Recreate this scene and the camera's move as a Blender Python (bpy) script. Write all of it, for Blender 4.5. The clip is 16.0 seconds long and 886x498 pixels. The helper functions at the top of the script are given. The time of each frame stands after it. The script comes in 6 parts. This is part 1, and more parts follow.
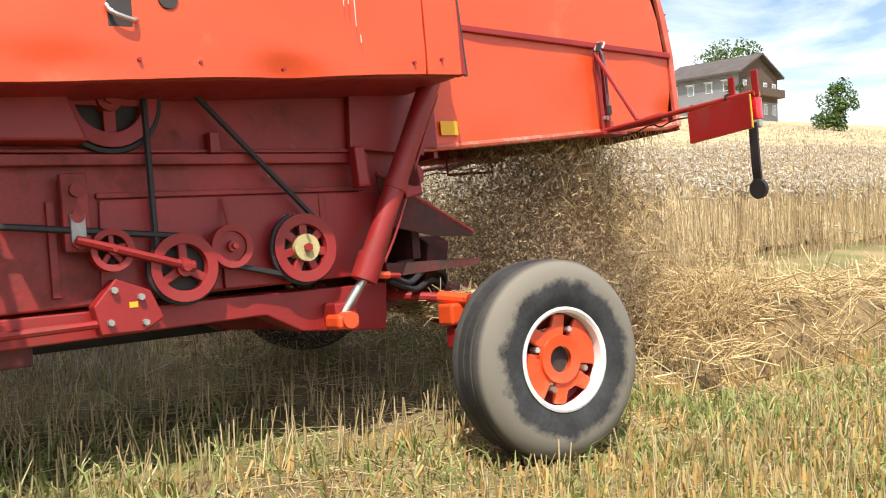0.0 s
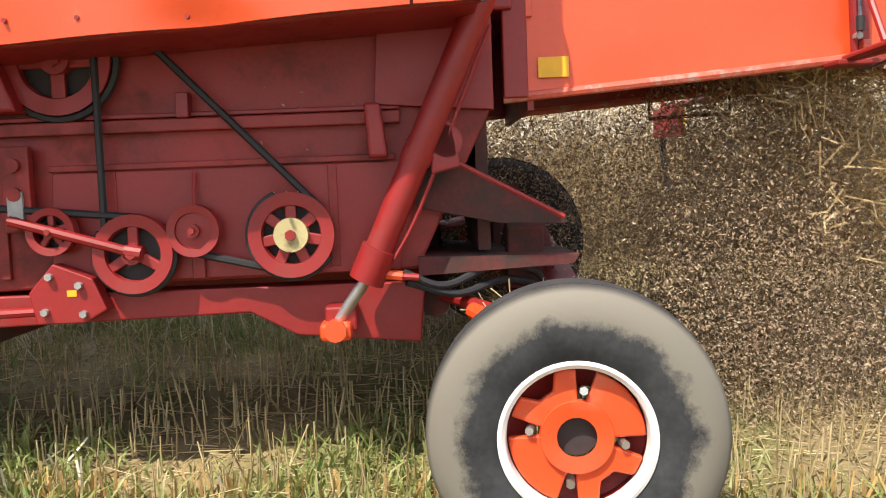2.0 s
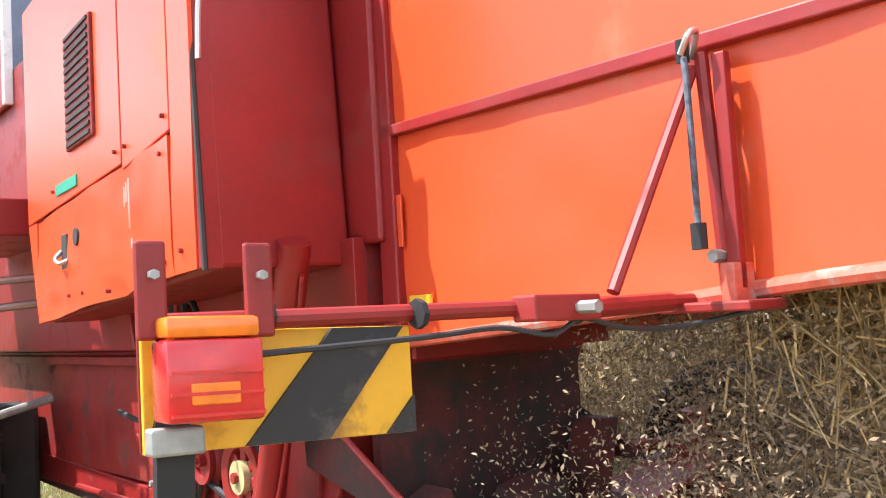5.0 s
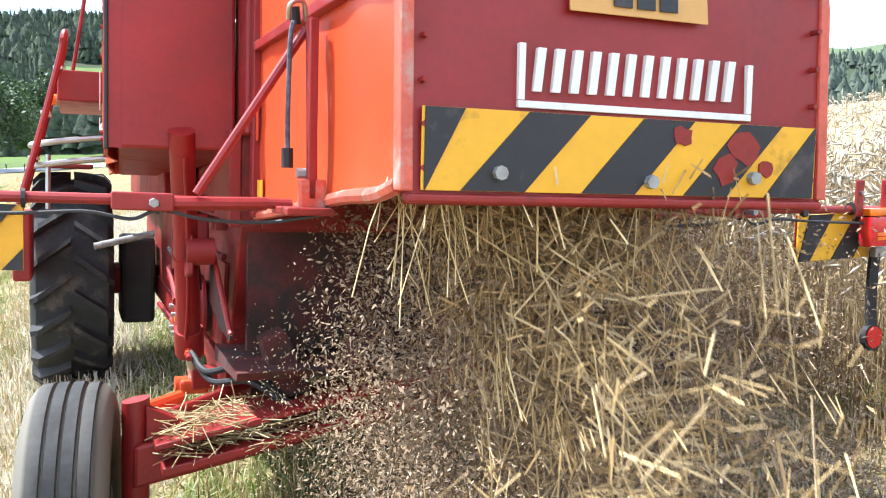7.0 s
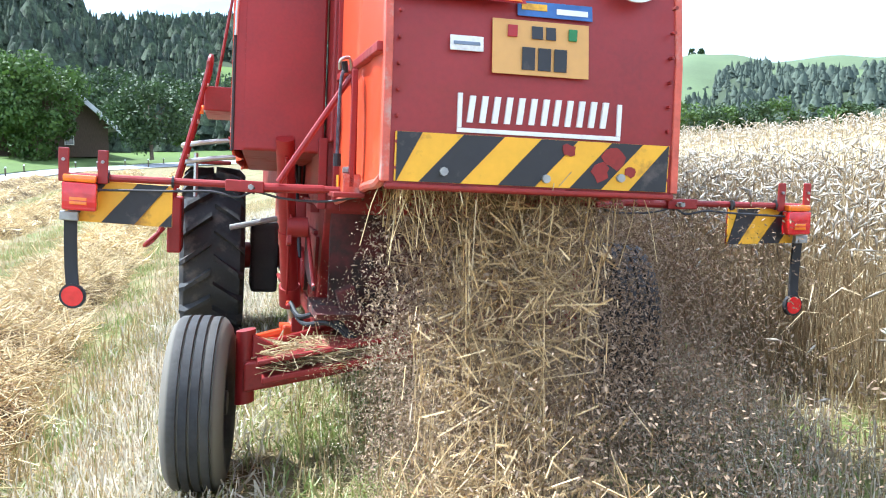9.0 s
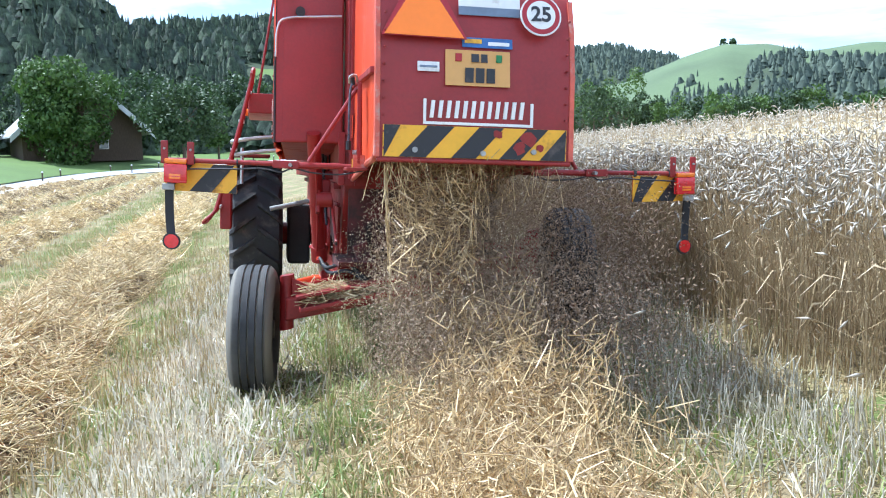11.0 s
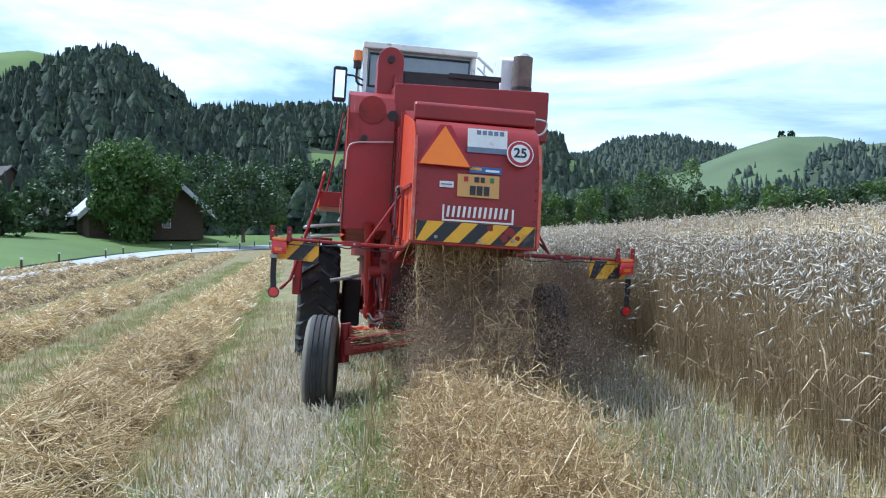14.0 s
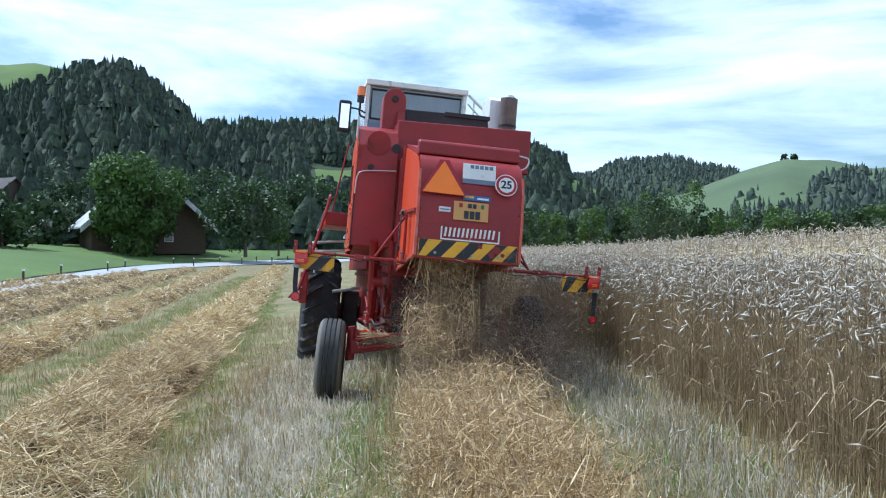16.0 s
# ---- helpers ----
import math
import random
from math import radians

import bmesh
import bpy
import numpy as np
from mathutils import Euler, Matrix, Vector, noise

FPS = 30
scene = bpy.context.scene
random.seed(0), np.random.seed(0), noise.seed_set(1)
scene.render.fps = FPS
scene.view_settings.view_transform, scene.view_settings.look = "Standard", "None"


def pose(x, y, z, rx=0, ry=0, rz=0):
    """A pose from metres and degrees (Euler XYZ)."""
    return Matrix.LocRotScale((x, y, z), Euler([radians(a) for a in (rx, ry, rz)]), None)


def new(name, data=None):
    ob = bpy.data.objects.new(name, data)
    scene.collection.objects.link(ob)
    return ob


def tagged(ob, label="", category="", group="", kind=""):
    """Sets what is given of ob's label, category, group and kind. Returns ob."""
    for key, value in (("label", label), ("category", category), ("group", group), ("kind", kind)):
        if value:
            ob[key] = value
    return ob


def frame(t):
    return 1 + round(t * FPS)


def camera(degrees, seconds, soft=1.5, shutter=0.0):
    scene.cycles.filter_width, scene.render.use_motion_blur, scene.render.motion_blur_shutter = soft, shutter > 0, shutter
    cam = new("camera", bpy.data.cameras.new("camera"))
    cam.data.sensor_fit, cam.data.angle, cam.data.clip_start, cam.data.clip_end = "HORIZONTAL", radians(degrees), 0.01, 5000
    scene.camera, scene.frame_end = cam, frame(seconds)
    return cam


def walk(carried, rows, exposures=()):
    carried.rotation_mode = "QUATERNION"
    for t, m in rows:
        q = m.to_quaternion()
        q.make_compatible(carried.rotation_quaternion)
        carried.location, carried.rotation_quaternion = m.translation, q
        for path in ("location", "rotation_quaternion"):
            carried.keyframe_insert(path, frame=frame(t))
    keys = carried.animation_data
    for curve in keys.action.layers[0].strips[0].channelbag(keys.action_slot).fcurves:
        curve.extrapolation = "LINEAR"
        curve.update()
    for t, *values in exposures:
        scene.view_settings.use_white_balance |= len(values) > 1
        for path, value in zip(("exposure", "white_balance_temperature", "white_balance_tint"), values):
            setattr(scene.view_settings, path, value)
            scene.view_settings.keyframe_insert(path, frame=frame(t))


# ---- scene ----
# World: y is the way the combine drives, z up, metres.
cam = camera(51.8, 16.0, soft=1.1, shutter=0.04)
CAM = [
    (0, -3.895, -7.747, 1.051, 88.67, 1.98, -122.34),
    (0.5, -3.904, -7.956, 1.026, 87.71, 2.88, -119.65),
    (1, -3.784, -8.123, 1.031, 87.38, 1.71, -113.94),
    (1.5, -3.627, -8.219, 1.184, 84.90, 2.83, -103.30),
    (2, -3.407, -8.367, 1.302, 82.51, 0.85, -87.27),
    (2.5, -3.169, -8.440, 1.331, 84.65, 1.56, -77.78),
    (3, -2.843, -8.429, 1.388, 89.38, 3.70, -68.17),
    (3.2, -2.721, -8.446, 1.426, 90.24, 4.24, -64.45),
    (5.3, -1.495, -8.405, 1.617, 88.25, 3.08, -24.92),
    (5.5, -1.382, -8.451, 1.629, 84.83, 1.76, -20.38),
    (5.8, -1.200, -8.455, 1.630, 84.40, 2.20, -20.25),
    (6, -1.119, -8.431, 1.625, 83.77, 2.30, -23.47),
    (6.5, -0.879, -8.225, 1.612, 83.90, 0.10, -21.57),
    (7, -0.738, -8.026, 1.613, 83.23, 1.34, -17.32),
    (7.5, -0.603, -7.835, 1.638, 81.37, 1.37, -12.20),
    (8, -0.585, -7.764, 1.647, 82.80, 0.39, -11.78),
    (8.5, -0.567, -7.744, 1.637, 82.83, 1.08, -9.65),
    (8.7, -0.590, -7.720, 1.632, 83.33, 0.50, -8.84),
    (10.8, -0.576, -7.712, 1.561, 83.45, 2.36, -6.91),
    (11, -0.563, -7.726, 1.564, 83.26, 1.79, -6.78),
    (11.5, -0.513, -7.749, 1.581, 83.02, 1.15, -4.12),
    (12, -0.451, -7.738, 1.576, 84.20, 1.33, -2.20),
    (12.5, -0.534, -7.723, 1.570, 86.93, 1.34, -2.61),
    (13, -0.518, -7.698, 1.575, 87.81, 1.11, -2.60),
    (13.5, -0.507, -7.723, 1.579, 88.49, 0.70, -3.29),
    (14, -0.490, -7.767, 1.584, 88.67, 0.62, -3.35),
    (14.5, -0.492, -7.757, 1.573, 89.11, 0.21, -3.20),
    (15, -0.541, -7.714, 1.556, 89.47, -0.40, -3.54),
    (15.5, -0.542, -7.719, 1.577, 89.68, -0.13, -3.48),
    (16, -0.508, -7.736, 1.576, 89.79, -0.22, -3.22),
]
CAM_EXPOSURE = [(0, 0.6, 6800, 11), (2, 0.66, 6800, 11), (3.2, 1.2, 6700, 11), (5.3, 1.2, 6100, 8), (7.5, 1.34, 5700, 7), (8.7, 1.32, 5450, 6), (11, 0.93, 5150, 6), (12.5, 0.47, 5050, 6), (14, 0.16, 5100, 5), (16, 0.02, 5100, 5)]
walk(cam, [(t, pose(x, y, z, a, b, c)) for t, x, y, z, a, b, c in CAM], CAM_EXPOSURE)

# The combine's own path: origin on the ground under the rear panel.
DRIVE = [
    (0, 0.082, -11.579, 0.087, -1.33, 3.60, 4.61),
    (3, 0.055, -9.395, 0.069, -1.33, 3.60, 4.61),
    (6, 0.028, -7.211, 0.050, -1.33, 3.60, 4.61),
    (8, 0.011, -5.755, 0.037, -1.33, 3.60, 4.61),
    (11, -0.016, -3.571, 0.019, -1.33, 3.60, 4.61),
    (12, -0.011, -2.794, 0.015, -1.40, 3.86, 4.61),
    (13, -0.006, -2.049, 0.012, -1.47, 4.13, 4.81),
    (14, -0.001, -1.337, 0.009, -1.54, 4.39, 5.21),
    (15, 0.003, -0.655, 0.006, -1.61, 4.66, 5.80),
    (16, 0.008, -0.006, 0.003, -1.69, 4.92, 6.59),
]


def drive_at(t):
    """The combine's pose at t seconds, between the rows of DRIVE."""
    for (t0, *p), (t1, *q) in zip(DRIVE, DRIVE[1:]):
        if t <= t1:
            k = (t - t0) / (t1 - t0)
            return pose(*[a + (b - a) * k for a, b in zip(p, q)])
    return pose(*DRIVE[-1][1:])


# ---- light ----
SUN_WAY = Vector((0.50, -0.34, -1.0)).normalized()
sun = new("sun", bpy.data.lights.new("sun", "SUN"))
sun.data.energy, sun.data.angle, sun.data.color = 4.6, radians(0.55), (1.0, 0.95, 0.86)
sun.rotation_mode = "QUATERNION"
sun.rotation_quaternion = SUN_WAY.to_track_quat("-Z", "Y")

world = bpy.data.worlds.new("world")
scene.world = world
world.use_nodes = True
nt = world.node_tree
nt.nodes.clear()
w_out = nt.nodes.new("ShaderNodeOutputWorld")
w_bg = nt.nodes.new("ShaderNodeBackground")
w_sky = nt.nodes.new("ShaderNodeTexSky")
w_sky.sky_type, w_sky.sun_disc = "NISHITA", False
w_sky.sun_elevation = math.asin(-SUN_WAY.z)
w_sky.sun_rotation = math.atan2(-SUN_WAY.x, -SUN_WAY.y)
w_sky.air_density, w_sky.dust_density, w_sky.ozone_density = 1.0, 0.6, 1.2
w_co = nt.nodes.new("ShaderNodeTexCoord")
w_map = nt.nodes.new("ShaderNodeMapping")
w_map.inputs["Scale"].default_value = (1.6, 1.6, 7.0)
w_map.inputs["Rotation"].default_value = (0.0, 0.12, 0.5)
w_n = nt.nodes.new("ShaderNodeTexNoise")
w_n.inputs["Scale"].default_value, w_n.inputs["Detail"].default_value, w_n.inputs["Roughness"].default_value = 1.5, 9.0, 0.58
w_n.inputs["Distortion"].default_value = 0.35
w_r = nt.nodes.new("ShaderNodeMapRange")
w_r.inputs["From Min"].default_value, w_r.inputs["From Max"].default_value = 0.38, 0.62
w_r.inputs["To Max"].default_value = 0.88
w_mix = nt.nodes.new("ShaderNodeMix")
w_mix.data_type = "RGBA"
w_mix.inputs["B"].default_value = (11.5, 11.8, 12.4, 1)
nt.links.new(w_co.outputs["Generated"], w_map.inputs["Vector"])
nt.links.new(w_map.outputs["Vector"], w_n.inputs["Vector"])
nt.links.new(w_n.outputs["Fac"], w_r.inputs["Value"])
nt.links.new(w_r.outputs["Result"], w_mix.inputs["Factor"])
nt.links.new(w_sky.outputs["Color"], w_mix.inputs["A"])
nt.links.new(w_mix.outputs["Result"], w_bg.inputs["Color"])
nt.links.new(w_bg.outputs["Background"], w_out.inputs["Surface"])
w_bg.inputs["Strength"].default_value = 0.118


# ---- materials ----
def material(name, base, rough=0.6, metal=0.0, var=0.15, scale=3.0, fine=40.0, bump=0.1, stain=None, stain_amount=0.0,
             stain_scale=2.0, island=0.0, tint=None, coat=0.0, clear=0.0, stretch=(1, 1, 1), bump_m=0.004):
    """A node material: base colour varied at two scales, an optional stain colour in patches, relief, random tint per piece."""
    m = bpy.data.materials.new(name)
    m.use_nodes = True
    t = m.node_tree
    b = t.nodes["Principled BSDF"]
    b.inputs["Roughness"].default_value, b.inputs["Metallic"].default_value = rough, metal
    b.inputs["Coat Weight"].default_value = coat
    b.inputs["Coat Roughness"].default_value = 0.25
    if clear:
        b.inputs["Transmission Weight"].default_value = clear
    co = t.nodes.new("ShaderNodeTexCoord")
    mp = t.nodes.new("ShaderNodeMapping")
    mp.inputs["Scale"].default_value = stretch
    t.links.new(co.outputs["Object"], mp.inputs["Vector"])
    big, small = t.nodes.new("ShaderNodeTexNoise"), t.nodes.new("ShaderNodeTexNoise")
    big.inputs["Scale"].default_value, big.inputs["Detail"].default_value = scale, 5
    small.inputs["Scale"].default_value, small.inputs["Detail"].default_value = fine, 4
    for n in (big, small):
        t.links.new(mp.outputs["Vector"], n.inputs["Vector"])
    mul = t.nodes.new("ShaderNodeMath")
    mul.operation = "MULTIPLY_ADD"
    t.links.new(small.outputs["Fac"], mul.inputs[0])
    mul.inputs[1].default_value = 0.5
    t.links.new(big.outputs["Fac"], mul.inputs[2])
    rng = t.nodes.new("ShaderNodeMapRange")
    rng.inputs["From Min"].default_value, rng.inputs["From Max"].default_value = 0.5, 1.0
    rng.inputs["To Min"].default_value, rng.inputs["To Max"].default_value = 1 - var, 1 + var
    t.links.new(mul.outputs["Value"], rng.inputs["Value"])
    scl = t.nodes.new("ShaderNodeVectorMath")
    scl.operation = "SCALE"
    t.links.new(rng.outputs["Result"], scl.inputs["Scale"])
    src = None
    if island:
        geo = t.nodes.new("ShaderNodeNewGeometry")
        ramp = t.nodes.new("ShaderNodeMix")
        ramp.data_type = "RGBA"
        ramp.inputs["A"].default_value = (*base, 1)
        ramp.inputs["B"].default_value = (*(tint or base), 1)
        t.links.new(geo.outputs["Random Per Island"], ramp.inputs["Factor"])
        src = ramp.outputs["Result"]
        t.links.new(src, scl.inputs[0])
    else:
        scl.inputs[0].default_value = base
    col = scl.outputs["Vector"]
    if stain:
        sn = t.nodes.new("ShaderNodeTexNoise")
        sn.inputs["Scale"].default_value, sn.inputs["Detail"].default_value, sn.inputs["Roughness"].default_value = stain_scale, 8, 0.65
        t.links.new(mp.outputs["Vector"], sn.inputs["Vector"])
        sr = t.nodes.new("ShaderNodeMapRange")
        sr.inputs["From Min"].default_value, sr.inputs["From Max"].default_value = 0.62 - 0.25 * stain_amount, 0.78 - 0.2 * stain_amount
        t.links.new(sn.outputs["Fac"], sr.inputs["Value"])
        mx = t.nodes.new("ShaderNodeMix")
        mx.data_type = "RGBA"
        t.links.new(sr.outputs["Result"], mx.inputs["Factor"])
        t.links.new(col, mx.inputs["A"])
        mx.inputs["B"].default_value = (*stain, 1)
        col = mx.outputs["Result"]
        rr = t.nodes.new("ShaderNodeMapRange")
        rr.inputs["To Min"].default_value, rr.inputs["To Max"].default_value = rough, min(1, rough + 0.35)
        t.links.new(sr.outputs["Result"], rr.inputs["Value"])
        t.links.new(rr.outputs["Result"], b.inputs["Roughness"])
    t.links.new(col, b.inputs["Base Color"])
    if bump:
        bp = t.nodes.new("ShaderNodeBump")
        bp.inputs["Strength"].default_value, bp.inputs["Distance"].default_value = bump, bump_m
        t.links.new(mul.outputs["Value"], bp.inputs["Height"])
        t.links.new(bp.outputs["Normal"], b.inputs["Normal"])
    return m


def dusty_tyre():
    """Black rubber, with a ring of dried dust on the outer half of the sidewall that ends in a ragged line."""
    m = material("dusty_tyre_rubber", (0.024, 0.025, 0.027), 0.8, var=0.6, scale=11, fine=60, bump=0.25)
    t = m.node_tree
    b = t.nodes["Principled BSDF"]
    col = b.inputs["Base Color"].links[0].from_socket
    co, sep, cmb, ln = (t.nodes.new(n) for n in ("ShaderNodeTexCoord", "ShaderNodeSeparateXYZ", "ShaderNodeCombineXYZ", "ShaderNodeVectorMath"))
    ln.operation = "LENGTH"
    t.links.new(co.outputs["Object"], sep.inputs[0])
    t.links.new(sep.outputs["Y"], cmb.inputs["Y"])
    t.links.new(sep.outputs["Z"], cmb.inputs["Z"])
    t.links.new(cmb.outputs[0], ln.inputs[0])
    n = t.nodes.new("ShaderNodeTexNoise")
    n.inputs["Scale"].default_value, n.inputs["Detail"].default_value, n.inputs["Roughness"].default_value = 9, 9, 0.75
    t.links.new(co.outputs["Object"], n.inputs["Vector"])
    add = t.nodes.new("ShaderNodeMath")
    add.operation = "MULTIPLY_ADD"
    t.links.new(n.outputs["Fac"], add.inputs[0])
    add.inputs[1].default_value = 0.16
    t.links.new(ln.outputs["Value"], add.inputs[2])
    rng = t.nodes.new("ShaderNodeMapRange")
    rng.inputs["From Min"].default_value, rng.inputs["From Max"].default_value = 0.368, 0.402
    rng.inputs["To Max"].default_value = 0.85
    t.links.new(add.outputs["Value"], rng.inputs["Value"])
    tread = t.nodes.new("ShaderNodeMapRange")
    tread.inputs["From Min"].default_value, tread.inputs["From Max"].default_value = 0.382, 0.398
    tread.inputs["To Min"].default_value, tread.inputs["To Max"].default_value = 1.0, 0.03
    t.links.new(ln.outputs["Value"], tread.inputs["Value"])
    mu = t.nodes.new("ShaderNodeMath")
    mu.operation = "MULTIPLY"
    t.links.new(rng.outputs["Result"], mu.inputs[0])
    t.links.new(tread.outputs["Result"], mu.inputs[1])
    mx = t.nodes.new("ShaderNodeMix")
    mx.data_type = "RGBA"
    mx.inputs["B"].default_value = (0.205, 0.185, 0.148, 1)
    t.links.new(mu.outputs["Value"], mx.inputs["Factor"])
    t.links.new(col, mx.inputs["A"])
    t.links.new(mx.outputs["Result"], b.inputs["Base Color"])
    return m


def see_through(m, amount):
    """Leaves and straw let some light through."""
    t = m.node_tree
    b = t.nodes["Principled BSDF"]
    tr = t.nodes.new("ShaderNodeBsdfTranslucent")
    mix = t.nodes.new("ShaderNodeMixShader")
    mix.inputs["Fac"].default_value = amount
    for l in list(t.links):
        if l.to_socket == b.inputs["Base Color"]:
            t.links.new(l.from_socket, tr.inputs["Color"])
    out = t.nodes["Material Output"]
    t.links.new(b.outputs["BSDF"], mix.inputs[1])
    t.links.new(tr.outputs["BSDF"], mix.inputs[2])
    t.links.new(mix.outputs["Shader"], out.inputs["Surface"])
    return m


# RED and ORANGE: one paint, with shade and sunlight put into two tones.
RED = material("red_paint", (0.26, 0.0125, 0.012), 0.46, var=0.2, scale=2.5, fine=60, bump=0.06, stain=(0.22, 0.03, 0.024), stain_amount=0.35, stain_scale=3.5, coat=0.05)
RED_OLD = material("worn_red_paint", (0.25, 0.016, 0.013), 0.5, var=0.28, scale=4, fine=70, bump=0.12, stain=(0.10, 0.026, 0.02), stain_amount=0.4, stain_scale=5)
# Grime and the shade under the hood are both in this dark tone.
GRIMY_SHADED = material("grimy_shaded_red_steel", (0.10, 0.018, 0.015), 0.75, var=0.4, scale=5, fine=60, bump=0.25, stain=(0.045, 0.032, 0.026), stain_amount=0.8, stain_scale=6)
ORANGE = material("sunlit_orange_paint", (0.70, 0.075, 0.018), 0.36, var=0.07, scale=1.6, fine=50, bump=0.05, stain=(0.6, 0.16, 0.08), stain_amount=0.12, stain_scale=2.2, coat=0.2)
EDGE = material("chipped_edge_paint", (0.55, 0.10, 0.06), 0.45, var=0.25, scale=9, fine=80, stain=(0.45, 0.33, 0.28), stain_amount=0.4, stain_scale=14)
# Dark steel; on the added far-side boards this tone stands for shade.
DARK = material("dark_steel_and_shade", (0.035, 0.03, 0.03), 0.7, var=0.3, scale=6, fine=60, bump=0.2)
BELT = material("black_rubber_belt", (0.018, 0.018, 0.02), 0.65, var=0.2, bump=0.1)
RUBBER = dusty_tyre()
RUBBER_DARK = material("black_tyre_rubber", (0.03, 0.03, 0.031), 0.75, var=0.3, scale=5, fine=55, bump=0.25, stain=(0.14, 0.12, 0.1), stain_amount=0.35, stain_scale=6)
STEEL = material("bare_steel", (0.55, 0.54, 0.52), 0.35, 0.85, var=0.15, bump=0.05)
ZINC = material("dull_zinc", (0.36, 0.36, 0.35), 0.55, 0.5, var=0.25, scale=30, bump=0.1)
WHITE = material("white_paint", (0.78, 0.77, 0.74), 0.5, var=0.08, stain=(0.45, 0.4, 0.35), stain_amount=0.2, stain_scale=8)
CREAM = material("cream_paint", (0.46, 0.39, 0.19), 0.55, var=0.15, stain=(0.2, 0.15, 0.08), stain_amount=0.35, stain_scale=14)
YELLOW = material("yellow_warning_paint", (0.80, 0.42, 0.02), 0.5, var=0.1, stain=(0.3, 0.15, 0.04), stain_amount=0.22, stain_scale=9)
BLACK = material("black_warning_paint", (0.022, 0.022, 0.026), 0.5, var=0.2, stain=(0.12, 0.1, 0.09), stain_amount=0.2, stain_scale=9)
PLATE = material("ochre_plate_enamel", (0.62, 0.33, 0.09), 0.45, var=0.06)
TRI_ORANGE = material("fluorescent_orange_film", (0.95, 0.22, 0.01), 0.45, var=0.05)
TRI_RED = material("dark_red_reflective_film", (0.35, 0.012, 0.02), 0.4, var=0.05)
BLUE = material("blue_printed_film", (0.04, 0.12, 0.33), 0.45, var=0.2, scale=20)
GREY = material("grey_printed_film", (0.16, 0.2, 0.27), 0.45, var=0.15, scale=12)
LAMP_RED = material("red_lamp_plastic", (0.62, 0.015, 0.02), 0.2, var=0.1, scale=40, coat=0.6)
LAMP_AMBER = material("amber_lamp_plastic", (0.85, 0.2, 0.01), 0.2, var=0.1, scale=40, coat=0.6)
MIRROR = material("mirror_glass", (0.85, 0.87, 0.9), 0.03, 1.0, var=0.0, bump=0)
GLASS = material("dusty_cab_glass", (0.18, 0.22, 0.25), 0.08, 0.0, var=0.1, bump=0, coat=0.8)
STRAW = see_through(material("straw", (0.86, 0.68, 0.36), 0.42, var=0.25, scale=8, bump=0, island=1, tint=(0.38, 0.26, 0.11)), 0.12)
STRAW_PALE = see_through(material("pale_stubble", (0.74, 0.60, 0.34), 0.45, var=0.2, scale=8, bump=0, island=1, tint=(0.38, 0.29, 0.14)), 0.2)
# Straw darkened: the hood's shade and dust are put into its tone.
FALLING = see_through(material("shaded_falling_straw", (0.80, 0.59, 0.30), 0.5, var=0.3, scale=8, bump=0, island=1, tint=(0.24, 0.15, 0.065)), 0.15)
CHAFF = see_through(material("chaff", (0.72, 0.60, 0.42), 0.6, var=0.2, scale=8, bump=0, island=1, tint=(0.40, 0.28, 0.13)), 0.2)
WHEAT = see_through(material("ripe_wheat", (0.56, 0.43, 0.25), 0.5, var=0.25, scale=3, bump=0, island=1, tint=(0.27, 0.185, 0.09)), 0.15)
EARS = see_through(material("ripe_wheat_ears", (0.66, 0.60, 0.50), 0.42, var=0.2, scale=3, bump=0, island=1, tint=(0.40, 0.33, 0.24)), 0.15)
SILVER = see_through(material("silvery_stubble", (0.90, 0.83, 0.68), 0.36, var=0.3, scale=3, bump=0, island=1, tint=(0.44, 0.38, 0.27)), 0.25)
OCHRE = see_through(material("ochre_stubble", (0.70, 0.47, 0.19), 0.5, var=0.25, scale=6, bump=0, island=1, tint=(0.36, 0.23, 0.085)), 0.15)
GRASS = see_through(material("fresh_grass", (0.18, 0.26, 0.06), 0.5, var=0.25, scale=6, bump=0, island=1, tint=(0.40, 0.38, 0.16)), 0.3)
EARTH = material("stubble_earth", (0.225, 0.17, 0.085), 0.95, var=0.5, scale=1.4, fine=45, bump=1.0, stain=(0.13, 0.16, 0.04), stain_amount=0.6, stain_scale=1.3, bump_m=0.03)
ROAD = material("pale_asphalt", (0.40, 0.41, 0.43), 0.9, var=0.1, scale=0.5, fine=20, bump=0.2)
MEADOW = material("green_meadow", (0.085, 0.135, 0.02), 0.9, var=0.25, scale=0.06, fine=2.0, bump=0.3)
# Greyer than the meadow: valley haze is put into this green.
PASTURE = material("hazed_pasture", (0.085, 0.120, 0.048), 0.9, var=0.2, scale=0.02, fine=0.8, bump=0.3)
FOREST_GROUND = material("forest_floor", (0.03, 0.045, 0.015), 0.95, var=0.3, scale=0.05, fine=1.0, bump=0.3)
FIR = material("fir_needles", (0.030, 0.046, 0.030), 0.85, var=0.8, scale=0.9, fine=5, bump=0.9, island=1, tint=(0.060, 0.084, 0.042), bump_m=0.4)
# Distance haze is put into this paler, greyer needle colour.
FIR_HAZED = material("hazed_fir_needles", (0.055, 0.075, 0.058), 0.9, var=0.3, scale=0.3, fine=2, bump=0.3, island=1, tint=(0.095, 0.12, 0.085), bump_m=0.4)
LEAF = see_through(material("leaves", (0.055, 0.11, 0.02), 0.6, var=0.35, scale=0.6, fine=4, bump=0, island=1, tint=(0.10, 0.16, 0.03)), 0.25)
